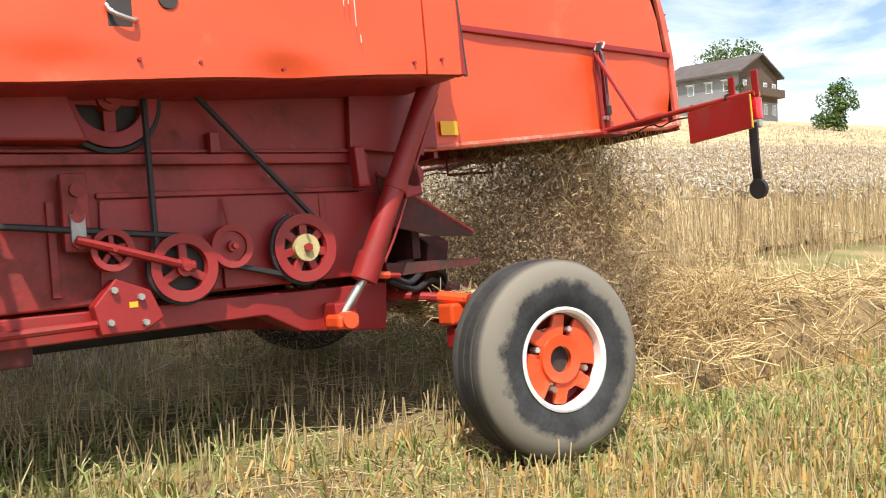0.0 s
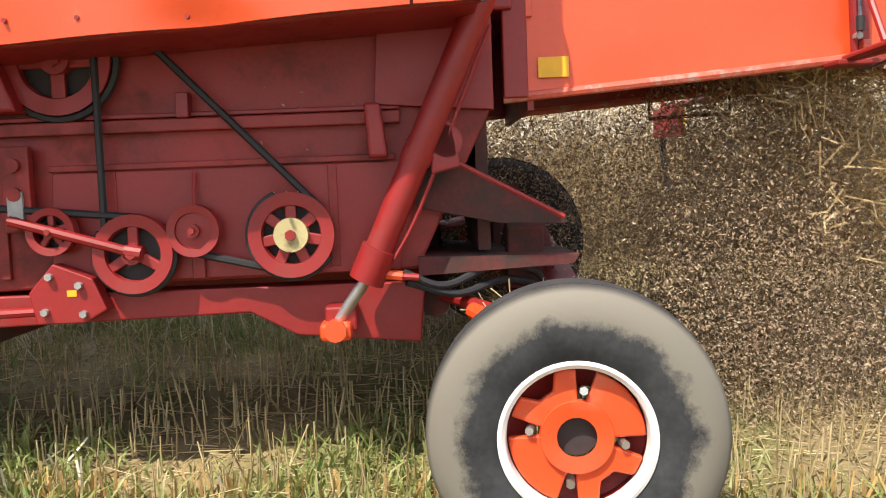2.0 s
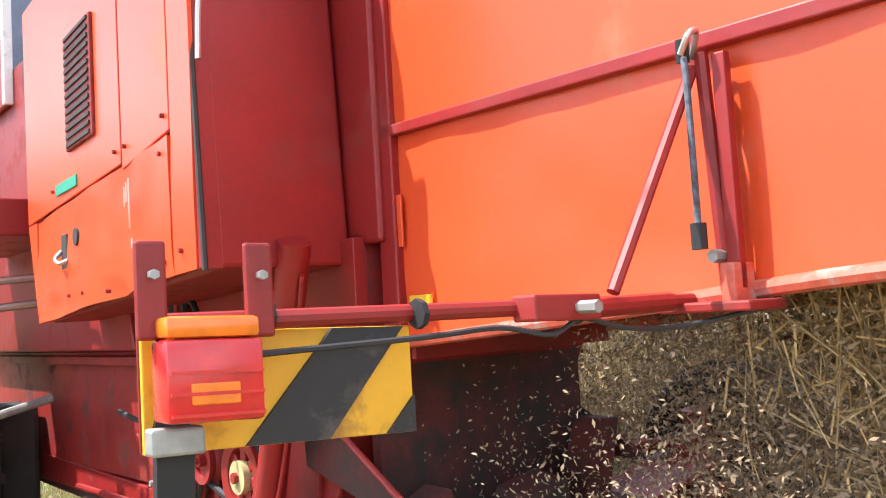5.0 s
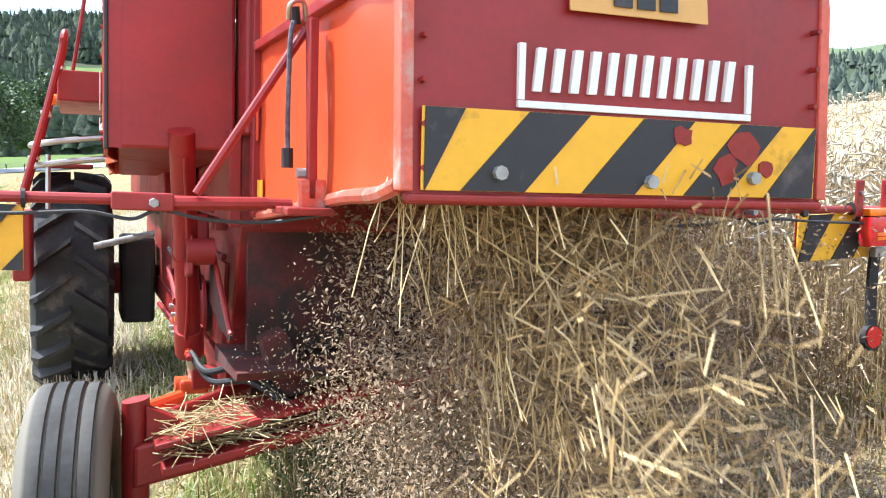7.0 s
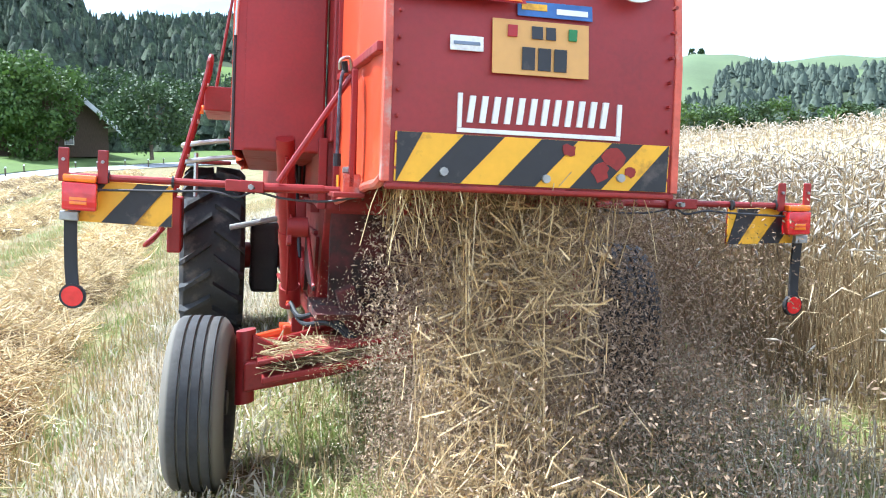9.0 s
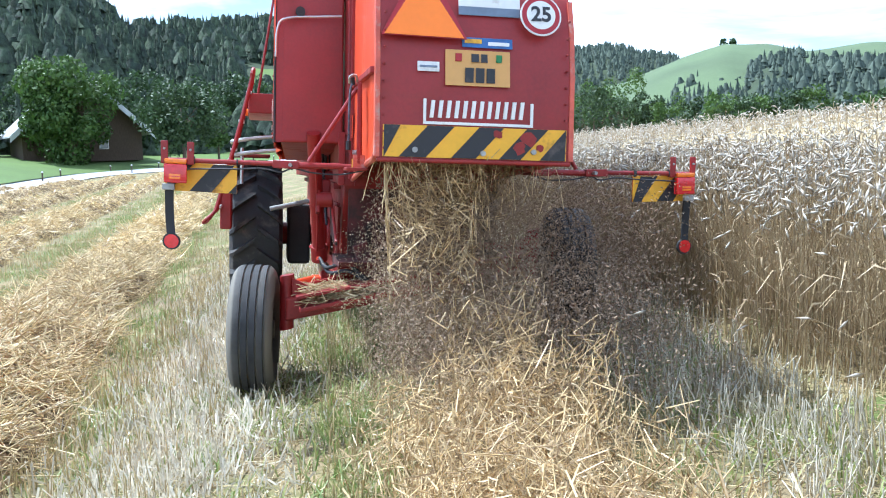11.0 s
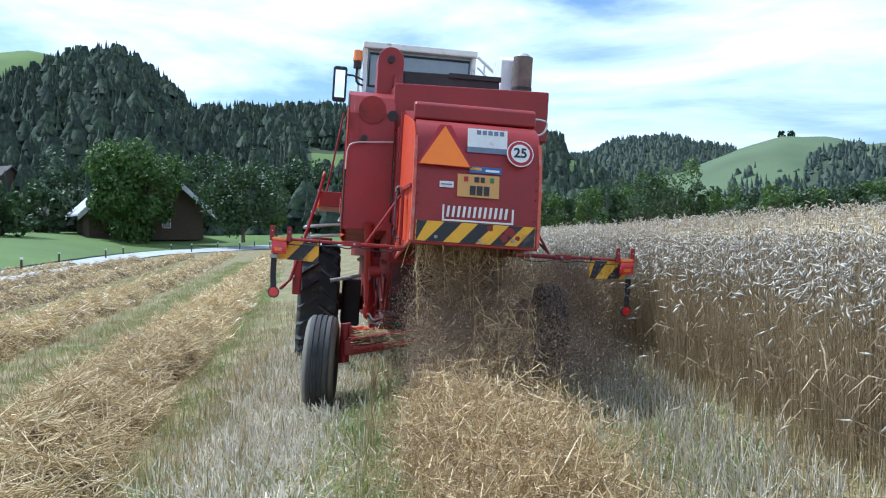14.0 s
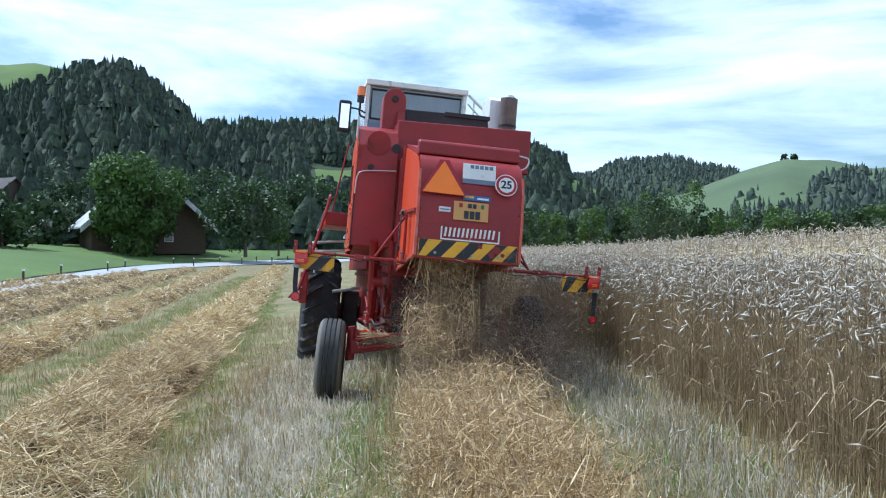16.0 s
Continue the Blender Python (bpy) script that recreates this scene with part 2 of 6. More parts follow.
LEAF_DARK = see_through(material("dark_leaves", (0.03, 0.06, 0.016), 0.6, var=0.35, scale=0.6, fine=4, bump=0, island=1, tint=(0.06, 0.10, 0.03)), 0.2)
BARK = material("bark", (0.12, 0.09, 0.06), 0.9, var=0.35, scale=6, fine=30, bump=0.5)
ROOF = material("weathered_roof_tiles", (0.085, 0.07, 0.066), 0.85, var=0.25, scale=0.8, fine=8, bump=0.4)
RUST = material("rusty_sheet_steel", (0.15, 0.11, 0.09), 0.8, var=0.35, scale=5, fine=40, bump=0.3)
# Dust kept brown and dark: the machine's shade is in its colour.
DUST = material("shaded_hanging_dust", (0.28, 0.195, 0.125), 0.95, var=0.2, bump=0)
ROOF_GREY = material("grey_sheet_roof", (0.55, 0.55, 0.55), 0.6, var=0.15, scale=0.6, fine=8, bump=0.2)
TIMBER = material("dark_timber", (0.09, 0.06, 0.04), 0.85, var=0.3, scale=2, fine=20, bump=0.3, stretch=(6, 6, 1))
RENDER_GREY = material("grey_shingled_wall", (0.22, 0.225, 0.24), 0.85, var=0.12, scale=1, fine=12, bump=0.3)
FOAM = material("black_cable_sheath", (0.03, 0.03, 0.035), 0.6, var=0.2, bump=0.1)
ROPE = material("braided_rope", (0.10, 0.11, 0.14), 0.85, var=0.6, scale=60, fine=200, bump=0.5)


# ---- mesh helpers ----
def part(name, bm, mat, parent, label="", smooth=False):
    me = bpy.data.meshes.new(name)
    bm.normal_update()
    bm.to_mesh(me)
    bm.free()
    for m in mat if isinstance(mat, (list, tuple)) else (mat,):
        me.materials.append(m)
    if smooth:
        for p in me.polygons:
            p.use_smooth = True
        me.set_sharp_from_angle(angle=radians(35))
    ob = new(name, me)
    ob.parent = parent
    if label:
        ob["label"] = label
    return ob


def thing(name, label, category, group="", m=None, kind=""):
    ob = tagged(new(name), label, category, group, kind)
    if m is not None:
        ob.matrix_world = m
    return ob


def box(x0, x1, y0, y1, z0, z1, bevel=0.006, bm=None):
    bm = bm or bmesh.new()
    r = bmesh.ops.create_cube(bm, size=1)
    bmesh.ops.scale(bm, vec=(abs(x1 - x0), abs(y1 - y0), abs(z1 - z0)), verts=r["verts"])
    bmesh.ops.translate(bm, vec=((x0 + x1) / 2, (y0 + y1) / 2, (z0 + z1) / 2), verts=r["verts"])
    if bevel:
        edges = list({e for v in r["verts"] for e in v.link_edges})
        bmesh.ops.bevel(bm, geom=edges, offset=bevel, segments=2, affect="EDGES", profile=0.5)
    return bm


def rod(a, b, r, seg=12, bm=None, r2=None):
    bm = bm or bmesh.new()
    a, b = Vector(a), Vector(b)
    m = Matrix.Translation((a + b) / 2) @ (b - a).to_track_quat("Z", "Y").to_matrix().to_4x4()
    bmesh.ops.create_cone(bm, cap_ends=True, segments=seg, radius1=r, radius2=r if r2 is None else r2, depth=(b - a).length, matrix=m)
    return bm


def tube(points, r, seg=8, bm=None, closed=False):
    """A bent tube along smooth points."""
    bm = bm or bmesh.new()
    pts = [Vector(p) for p in points]
    rings = []
    n = len(pts)
    side = None
    for i, p in enumerate(pts):
        a, b = pts[max(i - 1, 0)], pts[min(i + 1, n - 1)]
        d = (b - a).normalized()
        if side is None:
            side = d.orthogonal().normalized()
        side = (side - d * side.dot(d)).normalized()
        up = d.cross(side)
        rings.append([bm.verts.new(p + (side * math.cos(k * 2 * math.pi / seg) + up * math.sin(k * 2 * math.pi / seg)) * r) for k in range(seg)])
    for ra, rb in zip(rings, rings[1:]):
        for k in range(seg):
            bm.faces.new((ra[k], ra[(k + 1) % seg], rb[(k + 1) % seg], rb[k]))
    bm.faces.new(rings[0][::-1])
    bm.faces.new(rings[-1])
    return bm


def curve_points(points, n=8):
    """Catmull-Rom through a few points."""
    p = [Vector(q) for q in points]
    p = [p[0] * 2 - p[1]] + p + [p[-1] * 2 - p[-2]]
    out = []
    for i in range(1, len(p) - 2):
        for k in range(n):
            t = k / n
            a, b, c, d = p[i - 1], p[i], p[i + 1], p[i + 2]
            out.append(0.5 * (2 * b + (c - a) * t + (2 * a - 5 * b + 4 * c - d) * t * t + (3 * b - 3 * c + d - a) * t ** 3))
    return out + [p[-2]]


def prism(outline, axis, lo, hi, bm=None, bevel=0.0):
    """A flat outline pushed from lo to hi along an axis; the outline gives the two other coordinates in x, y, z order."""
    bm = bm or bmesh.new()

    def at(p, w):
        q = list(p)
        q.insert(axis, w)
        return bm.verts.new(q)
    a, b = [at(p, lo) for p in outline], [at(p, hi) for p in outline]
    n = len(outline)
    faces = [bm.faces.new(a), bm.faces.new(b[::-1])]
    for i in range(n):
        faces.append(bm.faces.new((a[i], b[i], b[(i + 1) % n], a[(i + 1) % n])))
    bmesh.ops.recalc_face_normals(bm, faces=faces)
    if bevel:
        bmesh.ops.bevel(bm, geom=list({e for f in faces for e in f.edges}), offset=bevel, segments=2, affect="EDGES", profile=0.5)
    return bm


def lathe(profile, seg=48, bm=None, m=None, closed=True):
    """A profile of (radius, x) turned about the x axis."""
    bm = bm or bmesh.new()
    rings = []
    for r, x in profile:
        rings.append([bm.verts.new((x, r * math.cos(2 * math.pi * k / seg), r * math.sin(2 * math.pi * k / seg))) for k in range(seg)])
    pairs = list(zip(rings, rings[1:])) + ([(rings[-1], rings[0])] if closed else [])
    fs = []
    for a, b in pairs:
        for k in range(seg):
            fs.append(bm.faces.new((a[k], a[(k + 1) % seg], b[(k + 1) % seg], b[k])))
    bmesh.ops.recalc_face_normals(bm, faces=fs)
    if m is not None:
        bmesh.ops.transform(bm, matrix=m, verts=bm.verts)
    return bm


def raw(name, verts, faces, mat, parent=None, smooth=False):
    """One mesh from arrays: verts (n, 3), faces (m, k)."""
    me = bpy.data.meshes.new(name)
    verts, faces = np.asarray(verts, np.float32), np.asarray(faces, np.int32)
    k = faces.shape[1]
    me.vertices.add(len(verts))
    me.vertices.foreach_set("co", verts.ravel())
    me.loops.add(faces.size)
    me.loops.foreach_set("vertex_index", faces.ravel())
    me.polygons.add(len(faces))
    me.polygons.foreach_set("loop_start", np.arange(0, faces.size, k, dtype=np.int32))
    if smooth:
        me.polygons.foreach_set("use_smooth", np.ones(len(faces), bool))
    me.update(calc_edges=True)
    me.materials.append(mat)
    ob = new(name, me)
    ob.parent = parent
    return ob


def ribbons(a, b, r):
    """Flat stems, one narrow strip each, for what stands farther off."""
    d = b - a
    s = np.cross(d, np.random.normal(size=d.shape))
    s /= np.maximum(np.linalg.norm(s, axis=1, keepdims=True), 1e-6)
    s = s * np.broadcast_to(np.asarray(r, float).reshape(-1, 1), (len(a), 1)) * 1.2
    v = np.stack([a - s, a + s, b + s * 0.7, b - s * 0.7], 1).reshape(-1, 3)
    return v, np.arange(len(v)).reshape(-1, 4)


def stems(a, b, r, mid=None, taper=0.7):
    """Three-sided stems from points a to b (n, 3), with an optional knee at mid. Returns verts and quads."""
    rows = [a, b] if mid is None else [a, mid, b]
    n = len(a)
    d = b - a
    d = d / np.maximum(np.linalg.norm(d, axis=1, keepdims=True), 1e-6)
    ref = np.where(np.abs(d[:, 2:3]) > 0.9, np.array([[1.0, 0, 0]]), np.array([[0, 0, 1.0]]))
    s = np.cross(d, ref)
    s /= np.linalg.norm(s, axis=1, keepdims=True)
    u = np.cross(d, s)
    ph = np.random.rand(n, 1) * 6.28
    r = np.broadcast_to(np.asarray(r, float).reshape(-1, 1), (n, 1))
    v = []
    for j, p in enumerate(rows):
        w = r * (1 if j == 0 else taper)
        for k in range(3):
            v.append(p + (s * np.cos(ph + k * 2.094) + u * np.sin(ph + k * 2.094)) * w)
    v = np.stack(v, 1)
    m = v.shape[1]
    f = []
    for j in range(len(rows) - 1):
        for k in range(3):
            f.append([3 * j + k, 3 * j + (k + 1) % 3, 3 * j + 3 + (k + 1) % 3, 3 * j + 3 + k])
    f = np.array(f)[None] + (np.arange(n) * m)[:, None, None]
    return v.reshape(-1, 3), f.reshape(-1, 4)


def joined(*meshes):
    vs, fs, o = [], [], 0
    for v, f in meshes:
        vs.append(v)
        fs.append(f + o)
        o += len(v)
    return np.concatenate(vs), np.concatenate(fs)
# ---- the lie of the land ----
WHEAT_EDGE = 1.75


def gz(x, y):
    """Height of the ground."""
    x, y = np.asarray(x, float), np.asarray(y, float)
    u = x + 1.0
    cross = np.where(u > 0, 0.70 * np.tanh(np.maximum(u, 0) / 6), -0.47 * np.tanh(np.maximum(-u, 0) / 4) - 0.02 * np.maximum(-u, 0).clip(0, 60))
    knoll = 0.17 * np.clip((50 - y) / 90, 0, 1) * np.clip(x - 4.0, 0, 80)
    bumps = 0.012 * np.sin(x * 2.1 + 1) * np.sin(y * 1.3) + 0.008 * np.sin(x * 5.3) * np.cos(y * 4.1)
    return 0.05 + cross + knoll - 0.006 * np.clip(y, -20, 25) + bumps


def ground_sheet():
    u = np.sinh(np.linspace(-6.2, 6.2, 200)) / np.sinh(6.2) * 900
    X, Y = np.meshgrid(u, u - 4, indexing="ij")
    Z = gz(X, Y)
    n = len(u)
    i = np.arange(n * n).reshape(n, n)
    f = np.stack([i[:-1, :-1], i[1:, :-1], i[1:, 1:], i[:-1, 1:]], -1).reshape(-1, 4)
    ob = raw("ground", np.stack([X, Y, Z], -1).reshape(-1, 3), f, EARTH, smooth=True)
    return tagged(ob, "sloping stubble field of earth, chaff and weeds", "ground", kind="structure")


ground_sheet()

HOME = Vector((-0.5, -7.7, 1.58))


def polar(az, r):
    """The place r metres from the camera's last stand, az degrees to the left of straight ahead."""
    a = radians(az)
    return HOME.x - r * math.sin(a), HOME.y + r * math.cos(a)


def hill(name, profile, r0, r1, mats, base=-4.0, clearing=None, rough=0.05, steps=14, label="", back=1.35):
    """A hillside: profile of (azimuth, elevation of its crest in degrees); from its foot at r0 to its crest at r1 and down again behind."""
    azs = np.linspace(profile[0][0], profile[-1][0], 90)
    pa = [p[0] for p in profile]
    pe = [p[1] for p in profile]
    if pa[0] > pa[-1]:
        el = np.interp(-azs, [-a for a in pa], pe)
    else:
        el = np.interp(azs, pa, pe)
    v, rows = [], steps + 4
    for a, e in zip(azs, el):
        top = r1 * math.tan(radians(e)) + HOME.z
        for k in range(rows):
            q = k / steps
            r = r0 + (r1 - r0) * q
            z = base + (top - base) * (math.sin(min(q, 1) * math.pi / 2) ** 1.3) if q <= 1 else top - (q - 1) * (r1 - r0) * 0.3
            z += rough * r1 * 0.1 * noise.noise(Vector((a * 0.35, q * 3, r1))) * min(1, 2 * q) * (1 if q < 1 else 0.3)
            x, y = polar(a, r)
            v.append((x, y, z))
    n = len(azs)
    i = np.arange(n * rows).reshape(n, rows)
    f = np.stack([i[:-1, :-1], i[1:, :-1], i[1:, 1:], i[:-1, 1:]], -1).reshape(-1, 4)
    ob = raw(name, v, f, mats[0], smooth=True)
    if clearing:
        ob.data.materials.append(mats[1])
        for p in ob.data.polygons:
            c = p.center
            a = math.degrees(math.atan2(HOME.x - c.x, c.y - HOME.y))
            r = math.hypot(c.x - HOME.x, c.y - HOME.y)
            if any(a0 < a < a1 and q0 < r < q1 for a0, a1, q0, q1 in clearing):
                p.material_index = 1
    tagged(ob, label, "hill", kind="structure")
    return np.array(v).reshape(n, rows, 3), azs


def conifers(name, places, heights, label, mat):
    """Many firs and round trees as one wood: ragged tiers of branches, and rounded crowns with broken outlines."""
    vs, fs, o = [], [], 0
    rs = np.random.RandomState(5)
    seg = 6
    ang = np.arange(seg) * 6.2832 / seg
    for (x, y, z), h in zip(places, heights):
        fir = rs.rand() < 0.62
        tiers = 5 if fir else 4
        slim = rs.uniform(0.75, 1.15)
        for k in range(tiers):
            q = k / (tiers - 1)
            if fir:
                z0, z1 = z + h * (0.02 + 0.72 * q), z + h * (0.34 + 0.66 * q)
                rad, top = h * 0.20 * slim * (1.04 - 0.82 * q), 0.08
            else:
                z0, z1 = z + h * (0.05 + 0.55 * q), z + h * (0.42 + 0.48 * q)
                rad, top = h * 0.27 * slim * (0.8, 1.0, 0.92, 0.6)[k], 0.5
            ph = rs.rand() * 6.28
            jx, jy = (rs.rand(2) - 0.5) * h * (0.02 if fir else 0.14)
            out = rad * (np.where(np.arange(seg) % 2, 1.2, 0.5) + 0.45 * rs.rand(seg))
            low = np.stack([x + jx + out * np.cos(ang + ph), y + jy + out * np.sin(ang + ph), z0 + h * 0.09 * (rs.rand(seg) - 0.5)], 1)
            up = rad * top * (0.6 + 0.8 * rs.rand(seg))
            high = np.stack([x + jx + up * np.cos(ang + ph), y + jy + up * np.sin(ang + ph), z1 + h * 0.06 * (rs.rand(seg) - 0.5)], 1)
            vs += [low, high]
            i = np.arange(seg)
            j = (i + 1) % seg
            fs.append(np.stack([o + i, o + j, o + seg + j, o + seg + i], 1))
            o += 2 * seg
    return tagged(raw(name, np.concatenate(vs), np.concatenate(fs), mat), label, "forest", kind="stuff")


def wooded(name, grid, azs, r_lo, count, h_lo, h_hi, label, skip=(), seed=1, mat=FIR):
    rs = np.random.RandomState(seed)
    n, m, _ = grid.shape
    pl, hs = [], []
    while len(pl) < count:
        i, k = rs.rand() * (n - 2), (rs.rand() ** 0.8) * (m - 3.2)
        a, b = int(i), int(k)
        fi, fk = i - a, k - b
        p = (grid[a, b] * (1 - fi) + grid[a + 1, b] * fi) * (1 - fk) + (grid[a, b + 1] * (1 - fi) + grid[a + 1, b + 1] * fi) * fk
        az = math.degrees(math.atan2(HOME.x - p[0], p[1] - HOME.y))
        r = math.hypot(p[0] - HOME.x, p[1] - HOME.y)
        if r < r_lo or any(a0 < az < a1 and q0 < r < q1 for a0, a1, q0, q1 in skip):
            continue
        pl.append(p - np.array([0, 0, 1.0]))
        hs.append(h_lo + (h_hi - h_lo) * rs.rand() ** 1.5)
    conifers(name, pl, hs, label, mat)


CLEAR = [(0.8, 5.2, 190, 250), (10.9, 12.4, 350, 420), (-3.0, 3.5, 130, 160), (-15.5, -11.0, 240, 400)]
g, azs = hill("hill_forest", [(60, 6.9), (40, 7.0), (30, 7.0), (22.4, 7.1), (20.7, 7.6), (19.2, 8.6), (16.1, 8.9), (14.8, 8.2), (13.5, 7.4), (12.4, 6.4), (11.6, 5.8), (10.5, 5.9), (6.5, 6.1), (2, 6.1), (-4, 5.6), (-8.6, 4.9), (-10, 4.4), (-11.4, 3.8), (-12.6, 3.1), (-14, 2.6), (-16, 1.6), (-18, 0.6)], 125, 400,
              (FOREST_GROUND, MEADOW), clearing=CLEAR, label="steep hillside under a dark mixed forest")
wooded("forest", g, azs, 150, 9500, 5.5, 10.5, "dense dark fir and beech forest on the hillside", CLEAR)
hill("hill_meadow", [(60, 9.6), (30, 9.8), (24, 9.8), (22.4, 9.85), (21, 10.05), (19.5, 9.8), (17, 8.6)], 420, 620, (MEADOW,), label="green alpine meadow above the forest")
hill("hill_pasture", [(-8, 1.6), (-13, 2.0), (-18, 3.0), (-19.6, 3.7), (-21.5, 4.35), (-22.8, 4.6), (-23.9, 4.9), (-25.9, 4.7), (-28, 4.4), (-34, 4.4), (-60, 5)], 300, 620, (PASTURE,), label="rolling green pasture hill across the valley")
g2, azs2 = hill("hill_wood", [(-19.3, 1.0), (-21.5, 2.4), (-24.3, 2.7), (-25.9, 3.6), (-27.4, 3.7), (-29.4, 3.3), (-40, 3.6), (-60, 4.0)], 240, 520, (FOREST_GROUND,), label="wooded slope across the valley")
wooded("wood", g2, azs2, 250, 1600, 6, 10, "dark mixed wood on the far slope", seed=3, mat=FIR_HAZED)
g3, azs3 = hill("hill_far", [(-6, 4.0), (-9, 4.6), (-11, 4.2), (-12.6, 4.1), (-13.7, 4.7), (-14.9, 5.1), (-17.2, 5.1), (-18.9, 4.5), (-20.9, 4.1), (-21.5, 3.7), (-24, 3.0)], 900, 1500, (FOREST_GROUND, PASTURE),
               label="distant forested mountain ridge")
wooded("far_wood", g3, azs3, 1000, 2600, 9, 15, "distant forest along the ridge", seed=4, mat=FIR_HAZED)


# ---- trees, road and houses beyond the field ----
def leaf_tree(name, place, height, width, leaves, leaf, label, seed, mat, group="", low=0.25, lift=0.0):
    rs = np.random.RandomState(seed)
    x, y = place
    t = thing(name, label, "tree", group, pose(x, y, float(gz(x, y)) - 0.1 + lift))
    bm = rod((0, 0, 0), (0.03 * height * (rs.rand() - 0.5), 0, height * 0.5), height * 0.028, 8, r2=height * 0.015)
    for k in range(7):
        a, z = rs.rand() * 6.28, height * (low + 0.25 * rs.rand())
        rod((0, 0, z), (math.cos(a) * width * 0.3, math.sin(a) * width * 0.3, z + height * (0.15 + 0.2 * rs.rand())), height * 0.012, 6, bm, height * 0.005)
    part("trunk", bm, BARK, t)
    blobs = []
    for k in range(26):
        a, h = rs.rand() * 6.28, rs.rand()
        w = width * 0.5 * math.sin(math.pi * (0.12 + 0.8 * h)) ** 0.6 * math.sqrt(rs.rand() * 0.7 + 0.15)
        blobs.append((math.cos(a) * w, math.sin(a) * w, height * (low + (0.94 - low) * h), width * (0.11 + 0.1 * rs.rand())))
    blobs = np.array(blobs)
    c = blobs[rs.randint(0, len(blobs), leaves)]
    d = rs.normal(size=(leaves, 3))
    d /= np.linalg.norm(d, axis=1, keepdims=True)
    p = c[:, :3] + d * c[:, 3:4] * (0.55 + 0.55 * rs.rand(leaves, 1))
    n = d + 0.8 * rs.normal(size=(leaves, 3))
    n /= np.linalg.norm(n, axis=1, keepdims=True)
    s = np.cross(n, rs.normal(size=(leaves, 3)))
    s /= np.linalg.norm(s, axis=1, keepdims=True)
    u = np.cross(n, s)
    q = leaf * (0.6 + 0.8 * rs.rand(leaves, 1))
    v = np.stack([p - s * q, p + u * q * 0.6 + n * q * 0.25, p + s * q, p - u * q * 0.6 + n * q * 0.25], 1).reshape(-1, 3)
    raw("crown", v, np.arange(leaves * 4).reshape(-1, 4), mat, t)
    return t


leaf_tree("tree", polar(15.2, 126), 12.4, 14.0, 15000, 0.27, "broad dense walnut tree beside the barn", 11, LEAF, low=0.06, lift=1.7)
leaf_tree("tree", polar(9.0, 120), 9.2, 10.0, 6000, 0.24, "apple tree with a bare trunk beside the road", 12, LEAF_DARK, "orchard trees", low=0.3, lift=1.0)
leaf_tree("tree", polar(7.0, 127), 6.2, 4.4, 900, 0.28, "slim young fruit tree beside the road", 13, LEAF, "orchard trees", low=0.3, lift=1.0)
for k, (az, r, h, w) in enumerate([(22.6, 115, 7.2, 8.5), (24.5, 120, 8.5, 10), (20.2, 140, 7.6, 8.5), (12.2, 155, 12, 11), (10.6, 160, 13, 13), (7.6, 165, 12, 13), (5.0, 170, 13, 13), (2.5, 175, 11, 13), (0, 180, 13, 15), (-2.5, 185, 13, 15), (18.7, 160, 13, 13), (27, 150, 13, 13), (30, 140, 11, 13), (-5, 150, 8, 9)]):
    leaf_tree("tree", polar(az, r), h, w, 2400, 0.34, "leafy fruit tree below the wooded hill", 20 + k, LEAF_DARK, "orchard trees", low=0.12, lift=2.2)
for k in range(30):
    rs = np.random.RandomState(100 + k)
    az = -7.0 - 27 * (k + 0.5 * rs.rand()) / 30
    h = {9: 6.4, 10: 5.2, 11: 5.6, 12: 7.7, 13: 5.0}.get(k, 3.6 + 1.2 * rs.rand())
    x, y = polar(az, 74 + 14 * rs.rand())
    leaf_tree("tree", (x, y), h, h * (0.62 + 0.25 * rs.rand()), 1700, 0.13, "bushy hedgerow tree at the far edge of the wheat", 60 + k, LEAF_DARK if k % 3 else LEAF, "hedgerow trees", low=0.05)
for az in (-23.7, -24.25):
    x, y = polar(az, 606)
    leaf_tree("tree", (x, y), 7.5, 5.0, 700, 0.5, "round tree alone on the pasture hilltop", int(-az * 10), LEAF_DARK, "pasture trees", low=0.2, lift=606 * math.tan(radians(4.75)) + 1.58 - float(gz(x, y)))
leaf_tree("tree", polar(-148.2, 64), 4.4, 2.8, 2800, 0.10, "small leafy tree near the hilltop house", 41, LEAF, "hilltop trees", low=0.08)
leaf_tree("tree", (85.2, -114.6), 12.5, 10.0, 3600, 0.22, "leafy tree behind the hilltop house", 42, LEAF, "hilltop trees", low=0.3)
leaf_tree("tree", polar(-134.6, 110), 6.5, 5.0, 1500, 0.2, "leafy tree beside the hilltop house", 43, LEAF, "hilltop trees", low=0.2)
leaf_tree("tree", (63.2, -88.4), 4.6, 3.4, 2200, 0.13, "dense bush before the gable of the hilltop house", 45, LEAF_DARK, "hilltop trees", low=0.04)
leaf_tree("tree", polar(-154, 70), 3.5, 3.2, 900, 0.16, "low bush on the hilltop beside the field", 44, LEAF, "hilltop trees", low=0.05)


